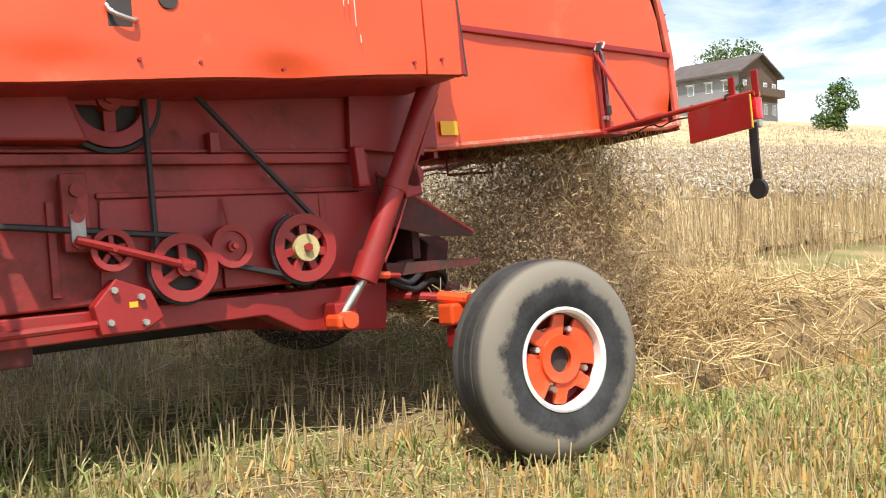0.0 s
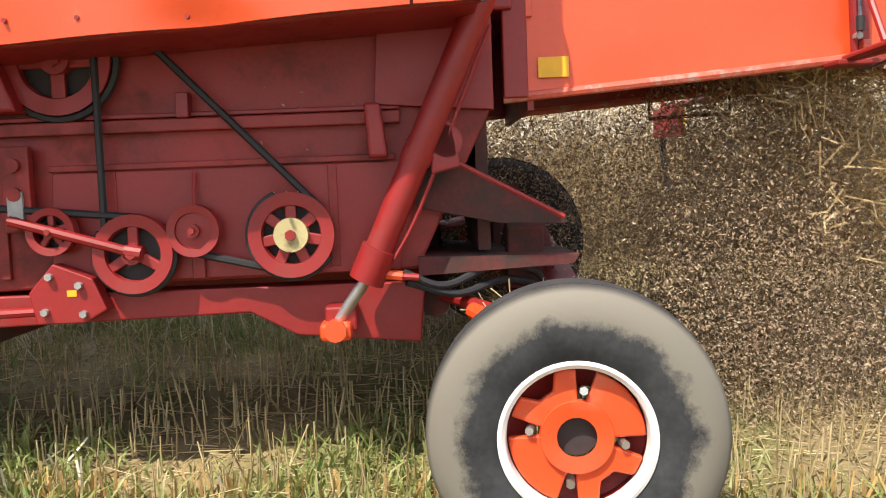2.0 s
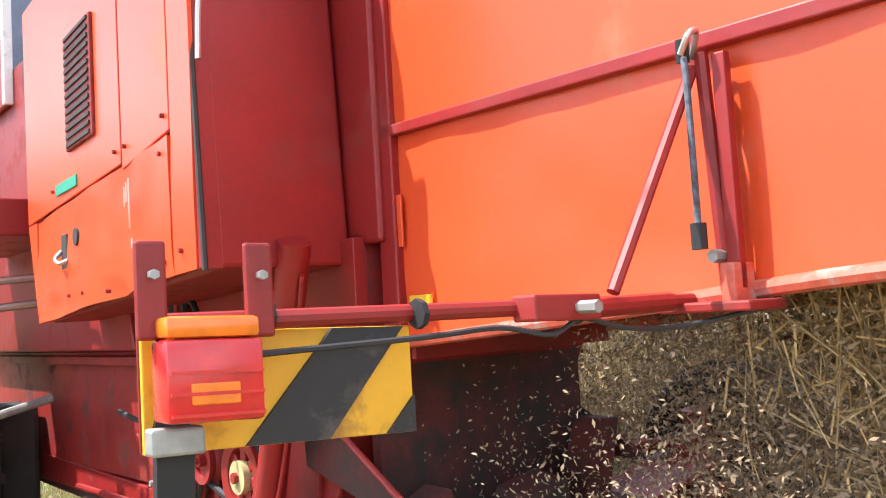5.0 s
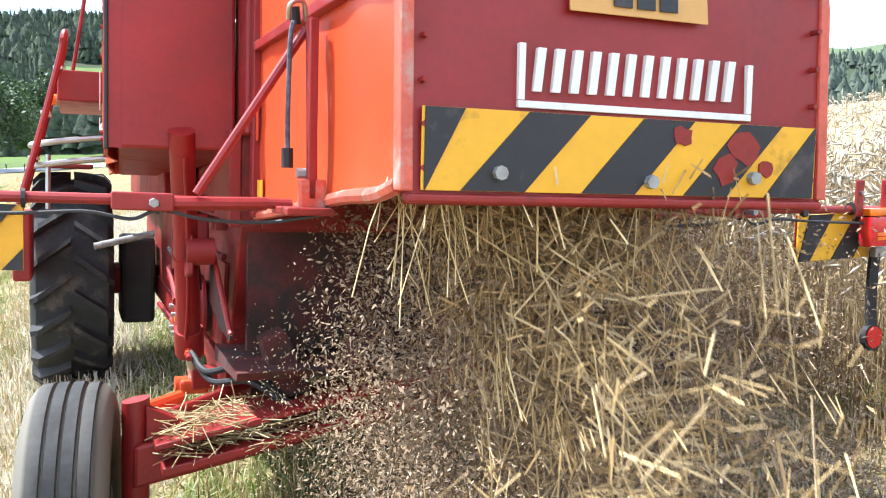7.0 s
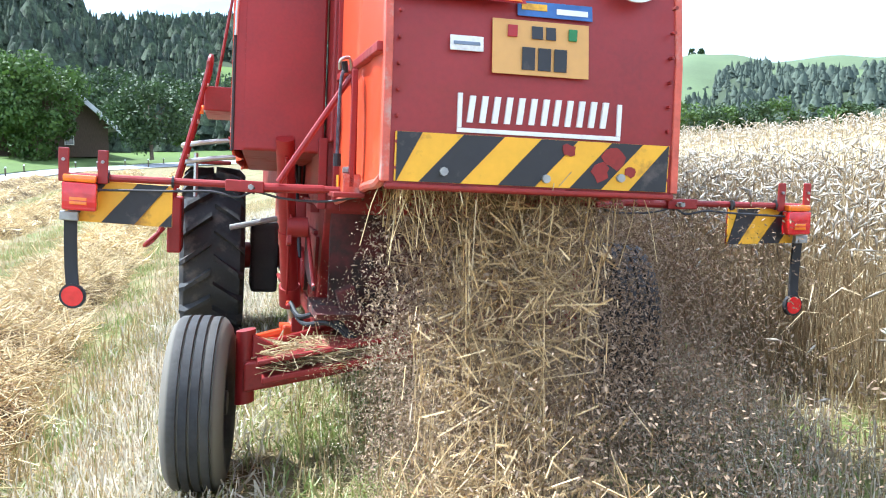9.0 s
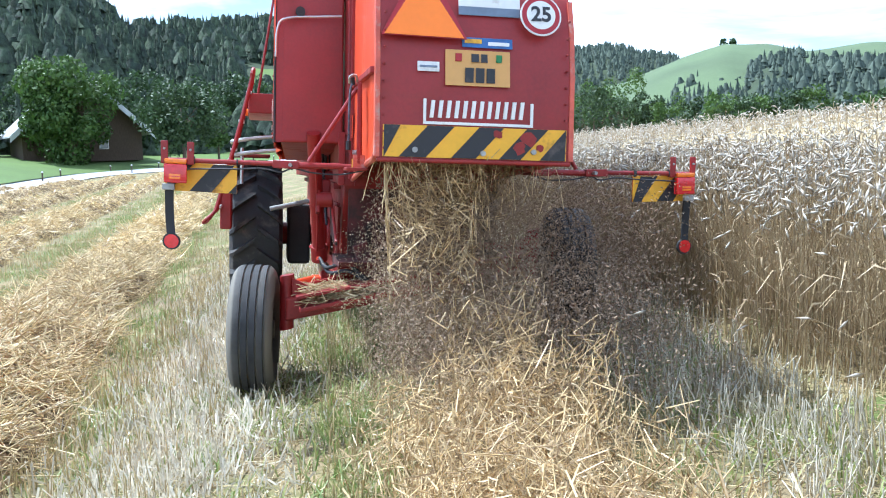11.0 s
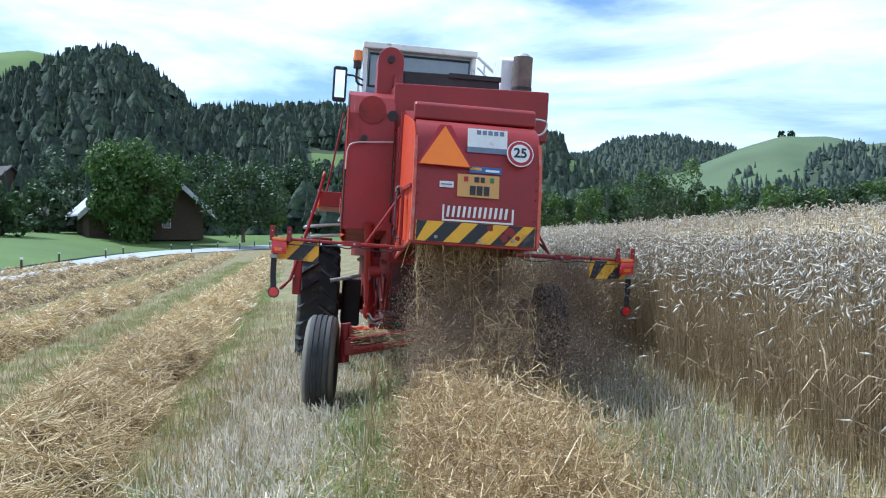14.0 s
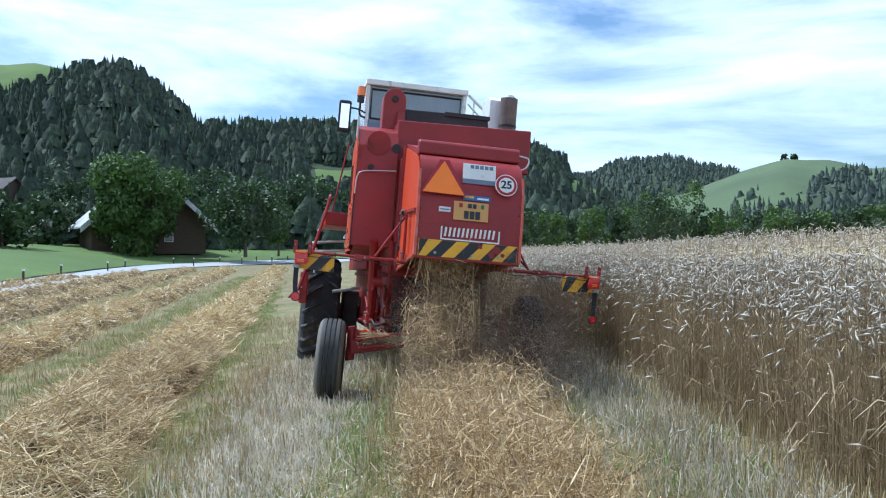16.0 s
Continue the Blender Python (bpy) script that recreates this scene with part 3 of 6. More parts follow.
def road():
    pts = [polar(a, r) for a, r in ((60, 24), (45, 30), (33, 40), (27, 48), (22.7, 57), (19.5, 74), (15.5, 102), (11, 114), (7.4, 120), (3, 124), (-5, 128))]
    c = [(p.x, p.y) for p in curve_points([(x, y, 0) for x, y in pts], 8)]
    v, w = [], 3.4
    for i, (x, y) in enumerate(c):
        a, b = c[max(i - 1, 0)], c[min(i + 1, len(c) - 1)]
        d = Vector((b[0] - a[0], b[1] - a[1])).normalized()
        for s in (-1, -0.33, 0.33, 1):
            px, py = x - d.y * w * s, y + d.x * w * s
            v.append((px, py, float(gz(px, py)) + 0.26 + 0.18 * s))
    n = len(c)
    i = np.arange(n * 4).reshape(n, 4)
    f = np.stack([i[:-1, :-1], i[1:, :-1], i[1:, 1:], i[:-1, 1:]], -1).reshape(-1, 4)
    tagged(raw("road", v, f, ROAD, smooth=True), "narrow pale asphalt road along the field", "road", kind="structure")
    # meadow beyond the road
    v = []
    for i, (x, y) in enumerate(c):
        a = math.atan2(HOME.x - x, y - HOME.y)
        r = math.hypot(x - HOME.x, y - HOME.y)
        for q in (3.3, 12, 30, 70):
            px, py = HOME.x - (r + q) * math.sin(a), HOME.y + (r + q) * math.cos(a)
            v.append((px, py, float(gz(px, py)) + 0.22 + 0.055 * q - 0.0002 * q * q))
    f = np.stack([np.arange(n * 4).reshape(n, 4)[:-1, :-1], np.arange(n * 4).reshape(n, 4)[1:, :-1], np.arange(n * 4).reshape(n, 4)[1:, 1:], np.arange(n * 4).reshape(n, 4)[:-1, 1:]], -1).reshape(-1, 4)
    tagged(raw("meadow", v, f, MEADOW, smooth=True), "bright green mown meadow beyond the road", "meadow", kind="structure")
    v = []
    for i, (x, y) in enumerate(c):
        a = math.atan2(HOME.x - x, y - HOME.y)
        r = math.hypot(x - HOME.x, y - HOME.y)
        for q in (-3.3, -4.0, -5.0):
            px, py = HOME.x - (r + q) * math.sin(a), HOME.y + (r + q) * math.cos(a)
            v.append((px, py, float(gz(px, py)) + 0.05))
    i = np.arange(n * 3).reshape(n, 3)
    f = np.stack([i[:-1, :-1], i[1:, :-1], i[1:, 1:], i[:-1, 1:]], -1).reshape(-1, 4)
    tagged(raw("verge", v, f, MEADOW, smooth=True), "grass verge between road and stubble", "verge", kind="structure")
    for az, side in [(x, s) for x in (19.5, 16, 13, 10.5, 8.4, 6.6, 5.0, 3.6, 2.4, 1.2) for s in (1,)] + [(21.5, -1), (17.2, -1), (12, -1), (9.4, -1), (7.4, -1)]:
        best = min(c, key=lambda p: abs(math.degrees(math.atan2(HOME.x - p[0], p[1] - HOME.y)) - az))
        a = math.atan2(HOME.x - best[0], best[1] - HOME.y)
        r = math.hypot(best[0] - HOME.x, best[1] - HOME.y) + side * 3.0
        x, y = HOME.x - r * math.sin(a), HOME.y + r * math.cos(a)
        post = thing("roadside_post", "short wooden roadside post with a pale top", "post", "roadside posts", pose(x, y, float(gz(x, y))))
        part("post", prism([(-0.07, -0.05), (0.07, -0.05), (0.05, 0.06), (-0.05, 0.06)], 2, 0, 0.95, bevel=0.01), TIMBER, post)
        part("cap", box(-0.075, 0.075, -0.055, 0.065, 0.95, 1.08, 0.01), WHITE, post, "pale painted top")


road()


def house(name, place, turn, w, d, wall_h, ridge, wall_mat, roof_mat, label, windows, z_off=0.0, eaves=0.7):
    x, y = place
    t = thing(name, label, "house", m=pose(x, y, float(gz(x, y)) + z_off, 0, 0, turn))
    part("wall", prism([(-w / 2, 0), (w / 2, 0), (w / 2, wall_h), (0, ridge), (-w / 2, wall_h)], 1, -d / 2, d / 2), wall_mat, t)
    roof = None
    for s in (-1, 1):
        k = (ridge - wall_h) / (w / 2)
        o = [(0, ridge + 0.12), (s * (w / 2 + eaves), wall_h - eaves * k + 0.12), (s * (w / 2 + eaves), wall_h - eaves * k + 0.36), (0, ridge + 0.36)]
        roof = part("roof", prism(o, 1, -d / 2 - eaves, d / 2 + eaves), roof_mat, t)
    for side, u, z, ww, hh in windows:
        if side == "front":
            f, g = box(u - ww / 2, u + ww / 2, -d / 2 - 0.06, -d / 2 + 0.02, z, z + hh, 0.01), box(u - ww / 2 + 0.1, u + ww / 2 - 0.1, -d / 2 - 0.08, -d / 2 - 0.02, z + 0.1, z + hh - 0.1, 0)
        else:
            f, g = box(-w / 2 - 0.06, -w / 2 + 0.02, u - ww / 2, u + ww / 2, z, z + hh, 0.01), box(-w / 2 - 0.08, -w / 2 - 0.02, u - ww / 2 + 0.1, u + ww / 2 - 0.1, z + 0.1, z + hh - 0.1, 0)
        win = part("window", f, WHITE, t)
        part("pane", g, GLASS, win)
    return t


barn = house("barn", polar(15.1, 138), 24, 15.0, 15, 4.6, 11.4, TIMBER, ROOF_GREY, "old dark timber barn with a pale roof behind a tree", [("front", 2.5, 1.6, 1.2, 1.3)], z_off=1.6, eaves=1.5)
for s in (-1, 1):
    part("bargeboard", prism([(0, 11.75), (s * 9.0, 3.55), (s * 9.0, 2.75), (0, 10.95)], 1, -9.25, -9.03), ROOF_GREY, barn, "pale weathered bargeboard")
house("farmhouse", polar(23.6, 165), 60, 13, 15, 6, 11.0, TIMBER, ROOF, "farmhouse with a brown tiled roof among trees", [("front", -3, 2.4, 1.2, 1.4), ("front", 2, 2.4, 1.2, 1.4)], z_off=2.5)
hh = house("house", polar(-140.7, 122), -80, 9.5, 10.5, 6.2, 8.5, RENDER_GREY, ROOF, "grey two-storey farmhouse with a dark roof on the hilltop",
           [("front", u, z, 0.9, 1.3) for u in (-3.4, -1.0, 1.6, 3.8) for z in (1.3, 4.0)] + [("side", u, z, 0.9, 1.3) for u in (-3.6, -1.2, 1.4, 3.8) for z in (1.3, 4.0)], z_off=-0.6)
part("gable_cladding", prism([(-4.72, 2.9), (4.72, 2.9), (4.72, 6.15), (0, 8.45), (-4.72, 6.15)], 1, -5.30, -5.24), TIMBER, hh, "dark weathered timber boards")
for z in (1.0, 3.7):
    for u in (-3.6, -1.2, 1.4, 3.8):
        part("awning", box(-5.1, -4.76, u - 0.6, u + 0.6, z + 1.62, z + 1.72, 0.01), WHITE, hh, "white window awning")
part("balcony", box(-4.4, 4.4, -6.5, -5.28, 3.4, 4.4, 0.03), TIMBER, hh, "brown timber balcony")
house("alpine_hut", polar(2.6, 232), 20, 8, 8, 3, 5.5, TIMBER, ROOF_GREY, "small timber hut on the hillside meadow", [], z_off=12)
# ---- the combine harvester (its own space: x right, y ahead, z up) ----
harv = thing("combine_harvester", "old red combine harvester dropping straw from its rear hood", "combine harvester")


def P(name, bm, mat, label="", smooth=False, parent=None):
    return part(name, bm, mat, parent or harv, label, smooth)


def sheet(outline, axis, lo, hi, bevel=0.003):
    return prism(outline, axis, lo, hi, bevel=bevel)


def dented(bm, amount, scale=3.0, seed=0.0, cuts=10):
    """Beaten sheet metal: subdivide and push along the normal by smooth noise."""
    bmesh.ops.subdivide_edges(bm, edges=[e for e in bm.edges if e.calc_length() > 0.25], cuts=cuts, use_grid_fill=True)
    bm.normal_update()
    for v in bm.verts:
        v.co.x += amount * noise.noise(Vector((seed, v.co.y * scale, v.co.z * scale)))
    return bm


def grid_sheet(x, y0, y1, zb0, zb1, zt0, zt1, thick, ny=24, nz=12, dent=0.006, seed=0.0, extra=None):
    """A thin upright sheet at about x, from y0 to y1, with its bottom and top heights at both ends, slightly beaten."""
    bm = bmesh.new()
    layers = []
    for side in (0, 1):
        rows = []
        for i in range(ny + 1):
            u = i / ny
            y = y0 + (y1 - y0) * u
            zb, zt = zb0 + (zb1 - zb0) * u, zt0 + (zt1 - zt0) * u
            col = []
            for k in range(nz + 1):
                z = zb + (zt - zb) * k / nz
                d = dent * noise.noise(Vector((seed, y * 2.3, z * 2.9))) + dent * 0.5 * noise.noise(Vector((seed + 9, y * 6, z * 7)))
                if extra:
                    d += extra(y, z)
                col.append(bm.verts.new((x + d + (thick if side else 0), y, z)))
            rows.append(col)
        layers.append(rows)
    a, b = layers
    for i in range(ny):
        for k in range(nz):
            bm.faces.new((a[i][k], a[i][k + 1], a[i + 1][k + 1], a[i + 1][k]))
            bm.faces.new((b[i][k], b[i + 1][k], b[i + 1][k + 1], b[i][k + 1]))
    for i in range(ny):
        bm.faces.new((a[i][0], a[i + 1][0], b[i + 1][0], b[i][0]))
        bm.faces.new((a[i][nz], b[i][nz], b[i + 1][nz], a[i + 1][nz]))
    for k in range(nz):
        bm.faces.new((a[0][k], b[0][k], b[0][k + 1], a[0][k + 1]))
        bm.faces.new((a[ny][k], a[ny][k + 1], b[ny][k + 1], b[ny][k]))
    bmesh.ops.recalc_face_normals(bm, faces=bm.faces)
    return bm


HW = 0.455  # half width of the straw hood


def hood():
    tear = lambda y, z: 0.035 * math.exp(-((y - 0.05) / 0.12) ** 2 - ((z - 1.5) / 0.10) ** 2)
    # lower side sheets, with the bottom edge rising to the rear; the left one coloured as sunlit
    P("side_panel", grid_sheet(-HW, 1.66, 0.0, 1.345, 1.475, 1.915, 1.84, 0.008, dent=0.012, seed=1, extra=tear), ORANGE, "dented hood side, red paint toned orange as sunlit", True)
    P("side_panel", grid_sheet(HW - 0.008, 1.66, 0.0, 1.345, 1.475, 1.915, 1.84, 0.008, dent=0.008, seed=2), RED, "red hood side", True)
    # upper side sheets, the left one coloured as sunlit
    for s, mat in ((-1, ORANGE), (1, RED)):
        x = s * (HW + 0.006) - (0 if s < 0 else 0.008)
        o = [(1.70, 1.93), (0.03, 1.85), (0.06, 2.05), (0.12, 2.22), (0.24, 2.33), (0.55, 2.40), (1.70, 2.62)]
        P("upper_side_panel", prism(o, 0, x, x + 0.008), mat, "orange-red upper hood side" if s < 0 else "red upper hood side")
    # folded flange between them and the edge tube along the bottom
    for s in (-1, 1):
        P("flange", prism([(1.72, 1.905), (1.72, 1.935), (0.0, 1.865), (0.0, 1.835)], 0, s * (HW + 0.03), s * (HW - 0.01), bevel=0.004), RED, "folded red flange")
        P("edge_tube", tube(curve_points([(s * HW, 1.70, 1.34), (s * HW, 1.0, 1.39), (s * HW, 0.4, 1.437), (s * HW, 0.12, 1.45 if s < 0 else 1.46), (s * HW, -0.02, 1.47)], 6), 0.016, 8), EDGE, "chipped rolled lower edge", True)
        P("side_post", box(s * HW - 0.03, s * HW + 0.03, 1.62, 1.70, 1.34, 2.62, 0.005), RED, "red upright frame post")
    # rear panel, leaning ahead towards its rounded top
    bm = bmesh.new()
    prof = [(-0.05, 1.445), (-0.045, 1.6), (-0.035, 1.85), (-0.005, 2.05), (0.04, 2.2), (0.1, 2.29), (0.2, 2.345), (0.34, 2.36)]
    nx = 24
    fr, bk = [], []
    for y, z in prof:
        fr.append([bm.verts.new((-HW + 2 * HW * i / nx, y + 0.004 * noise.noise(Vector((i * 0.4, z * 4, 3))), z - 0.006 * (i / nx - 0.5))) for i in range(nx + 1)])
        bk.append([bm.verts.new((-HW + 2 * HW * i / nx, y + 0.010, z - 0.008)) for i in range(nx + 1)])
    for a, b in zip(fr, fr[1:]):
        for i in range(nx):
            bm.faces.new((a[i], a[i + 1], b[i + 1], b[i]))
    for a, b in zip(bk, bk[1:]):
        for i in range(nx):
            bm.faces.new((a[i], b[i], b[i + 1], a[i + 1]))
    for i in range(nx):
        bm.faces.new((fr[0][i], bk[0][i], bk[0][i + 1], fr[0][i + 1]))
    bmesh.ops.recalc_face_normals(bm, faces=bm.faces)
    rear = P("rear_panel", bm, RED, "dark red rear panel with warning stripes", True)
    P("rear_sill", prism([(-0.060, 1.440), (-0.03, 1.440), (-0.03, 1.458), (-0.060, 1.456)], 0, -HW, HW, bevel=0.005), RED_OLD, "battered lower sill")
    for s in (-1, 1):
        P("corner_strip", prism([(-0.058, 1.46), (-0.052, 1.6), (-0.042, 1.85), (-0.01, 2.06), (0.035, 2.21), (0.06, 2.2), (0.0, 1.85), (-0.02, 1.46)], 0, s * HW - 0.012, s * HW + 0.012, bevel=0.003), EDGE, "chipped corner strip with rivets")
        for k in range(9):
            z = 1.5 + 0.075 * k
            P("rivet", rod((s * (HW - 0.03), -0.06, z), (s * (HW - 0.03), -0.035, z), 0.006, 6), RED_OLD)
    # top lip, roof sheet, inside lining
    P("top_lip", prism([(0.28, 2.37), (0.28, 2.475), (0.31, 2.50), (0.42, 2.51), (0.42, 2.36)], 0, -HW - 0.005, HW + 0.03, bevel=0.012), RED, "raised red lid edge")
    P("top_panel", prism([(0.34, 2.34), (0.34, 2.42), (1.75, 2.66), (1.75, 2.58)], 0, -HW + 0.01, HW - 0.01), RED, "red hood roof")
    P("front_wall", box(-HW + 0.01, HW - 0.01, 1.60, 1.62, 1.3, 2.6, 0), RED_OLD, "grimy inside wall")
    # grab rail at the far top corner
    P("grab_rail", tube(curve_points([(HW + 0.01, 0.3, 2.30), (HW + 0.1, 0.3, 2.34), (HW + 0.12, 0.3, 2.42), (HW + 0.02, 0.3, 2.44)], 5), 0.008), STEEL)
    # bent hanging rail under the hood
    P("hanger", tube([(0.30, 1.05, 1.40), (0.30, 1.05, 1.30), (0.30, 0.72, 1.31), (0.30, 0.72, 1.42)], 0.008), RED_OLD)
    # yellow sticker on the side
    P("sticker", box(-HW - 0.016, -HW - 0.010, 1.485, 1.585, 1.402, 1.468, 0.001), YELLOW, "small yellow warning sticker")
    P("hinge_plate", box(-HW - 0.018, -HW - 0.010, 1.60, 1.66, 1.60, 1.74, 0.002), ORANGE)
    return rear


before = set(harv.children)
rear = hood()
# the hood tapers towards the body
for ob in set(harv.children) - before:
    for v in ob.data.vertices:
        v.co.x *= 1 - 0.092 * max(v.co.y, 0)


def rear_signs():
    y = -0.053

    def slab(name, x0, x1, z0, z1, mat, label="", lift=0.0, th=0.004):
        m = Matrix.Translation((0, y - lift, 0))
        bm = box(x0, x1, -th, 0, z0, z1, 0.0008)
        # follow the lean of the panel
        for v in bm.verts:
            v.co.y += y - lift + (0.04 * max(0, v.co.z - 1.6) if v.co.z < 1.86 else 0.0104 + 0.2 * (v.co.z - 1.86)) - 0.002
        return P(name, bm, mat, label)
    slab("warning_band", -0.430, 0.430, 1.462, 1.605, YELLOW, "yellow band with black diagonal stripes, scratched")
    for top0, top1 in ((-0.480, -0.351), (-0.227, -0.103), (0.013, 0.128), (0.238, 0.340), (0.432, 0.56)):
        lo, hi = [max(-0.425, min(0.425, v - 0.13)) for v in (top0, top1)], [max(-0.425, min(0.425, v)) for v in (top0, top1)]
        lo[1], hi[1] = max(lo[1], lo[0] + 0.002), max(hi[1], hi[0] + 0.002)
        bm = prism([(lo[0], 1.4625), (lo[1], 1.4625), (hi[1], 1.6045), (hi[0], 1.6045)], 1, y - 0.0085, y - 0.0035)
        P("stripe", bm, BLACK, "black diagonal stripe")
    for x, z in ((-0.285, 1.495), (0.03, 1.487), (0.27, 1.50)):
        P("bolt", rod((x, y - 0.022, z), (x, y, z), 0.013, 8), ZINC, "bolt head")
    for x, z, r in ((0.245, 1.562, 0.036), (0.10, 1.575, 0.022), (0.205, 1.515, 0.03), (0.30, 1.52, 0.018)):
        bm = bmesh.new()
        o = [(x + r * (0.7 + 0.5 * random.random()) * math.cos(a * 0.628), z + r * (0.6 + 0.6 * random.random()) * math.sin(a * 0.628)) for a in range(10)]
        P("scrape", prism(o, 1, y - 0.0105, y - 0.004), RED_OLD, "patch scraped back to red primer")
    # wordmark as plain white shapes
    f, b = y + 0.001, y + 0.014
    P("wordmark_bar", box(-0.247, 0.268, f, b, 1.612, 1.625, 0.001), WHITE, "white painted line under the maker's mark")
    P("wordmark_bar", box(-0.247, -0.234, f, b, 1.626, 1.726, 0.001), WHITE)
    P("wordmark_bar", box(0.255, 0.268, f, b, 1.626, 1.722, 0.001), WHITE)
    x = -0.218
    for k in range(12):
        zb, wd = 1.642 + 0.0005 * k, 0.017
        P("wordmark_shape", prism([(x, zb), (x + wd, zb), (x + wd + 0.008, zb + 0.078), (x + 0.008, zb + 0.078)], 1, f, b), WHITE, "white bar of the maker's mark")
        x += 0.038
    # number plate with unreadable bars
    plate = slab("number_plate", -0.150, 0.152, 1.79, 1.952, PLATE, "ochre number plate with dark bars", 0.004)
    for x0, x1, z0, z1 in ((-0.03, 0.005, 1.898, 1.936), (0.015, 0.045, 1.898, 1.936), (-0.06, -0.02, 1.805, 1.872), (-0.01, 0.03, 1.805, 1.872), (0.04, 0.08, 1.805, 1.872)):
        bm = box(x0, x1, -0.003, 0, z0, z1, 0.0005)
        for v in bm.verts:
            v.co.y += y - 0.010 + (0.04 * (v.co.z - 1.6) if v.co.z < 1.86 else 0.0104 + 0.2 * (v.co.z - 1.86))
        b = part("plate_bar", bm, BLACK, plate)
    part("shield", box(-0.105, -0.075, y + 0.005, y + 0.012, 1.90, 1.935, 0.002), TRI_RED, plate, "small red shield")
    part("shield", box(0.085, 0.112, y + 0.005, y + 0.012, 1.90, 1.935, 0.002), material("green_enamel", (0.03, 0.2, 0.06), 0.4), plate, "small green shield")
    slab("dealer_sticker", -0.072, 0.165, 1.966, 2.012, BLUE, "blue and white printed sticker", 0.002)
    slab("sticker_bar", -0.06, 0.02, 1.985, 2.005, YELLOW, "", 0.004)
    slab("sticker_bar", 0.05, 0.15, 1.978, 1.995, WHITE, "", 0.004)
    slab("white_label", -0.278, -0.178, 1.848, 1.892, WHITE, "small white printed label", 0.002)
    slab("label_bar", -0.268, -0.188, 1.865, 1.875, GREY, "", 0.004)
    # name board: pale over grey-blue, with bars
    board = slab("name_board", -0.085, 0.205, 2.155, 2.29, WHITE, "pale printed name board", 0.002)
    slab("name_board_lower", -0.085, 0.205, 2.115, 2.155, GREY, "grey-blue printed strip", 0.002)
    for k in range(5):
        slab("name_bar", -0.02 + k * 0.042, 0.012 + k * 0.042, 2.248, 2.28, GREY, "", 0.004)
    # slow vehicle triangle
    bm = prism([(-0.445, 2.0), (-0.055, 1.995), (-0.205, 2.30), (-0.290, 2.30)], 1, 0, 0.004)
    bm2 = prism([(-0.432, 2.004), (-0.07, 2.0), (-0.25, 2.292)], 1, -0.004, 0.0)
    for b, nm, mat, lb in ((bm, "triangle_border", TRI_RED, "dark red border"), (bm2, "triangle", TRI_ORANGE, "fluorescent orange slow-vehicle triangle")):
        for v in b.verts:
            v.co.y += -0.058 + 0.32 * (v.co.z - 2.0)
        P(nm, b, mat, lb)
    # 25 km/h disc
    m = Matrix.Translation((0.292, -0.036, 2.125)) @ pose(0, 0, 0, -14, 0, 0)
    for r, mat, dy, nm, lb in ((0.098, WHITE, 0.0, "speed_disc", "round white speed sign with a red ring and 25"), (0.090, TRI_RED, -0.003, "speed_ring", "red ring"), (0.068, WHITE, -0.006, "speed_centre", "white centre")):
        bm = bmesh.new()
        bmesh.ops.create_cone(bm, cap_ends=True, segments=40, radius1=r, radius2=r, depth=0.005, matrix=m @ Matrix.Translation((0, dy, 0)) @ pose(0, 0, 0, 90))
        P(nm, bm, mat, lb)
    cu = bpy.data.curves.new("digits", "FONT")
    cu.body, cu.size, cu.align_x, cu.align_y, cu.extrude, cu.offset = "25", 0.098, "CENTER", "CENTER", 0.001, 0.0025
    d = new("speed_digits", cu)
    cu.materials.append(BLACK)
    d.parent = harv
    d.matrix_local = m @ Matrix.Translation((0, -0.0105, 0)) @ pose(0, 0, 0, 90)


rear_signs()


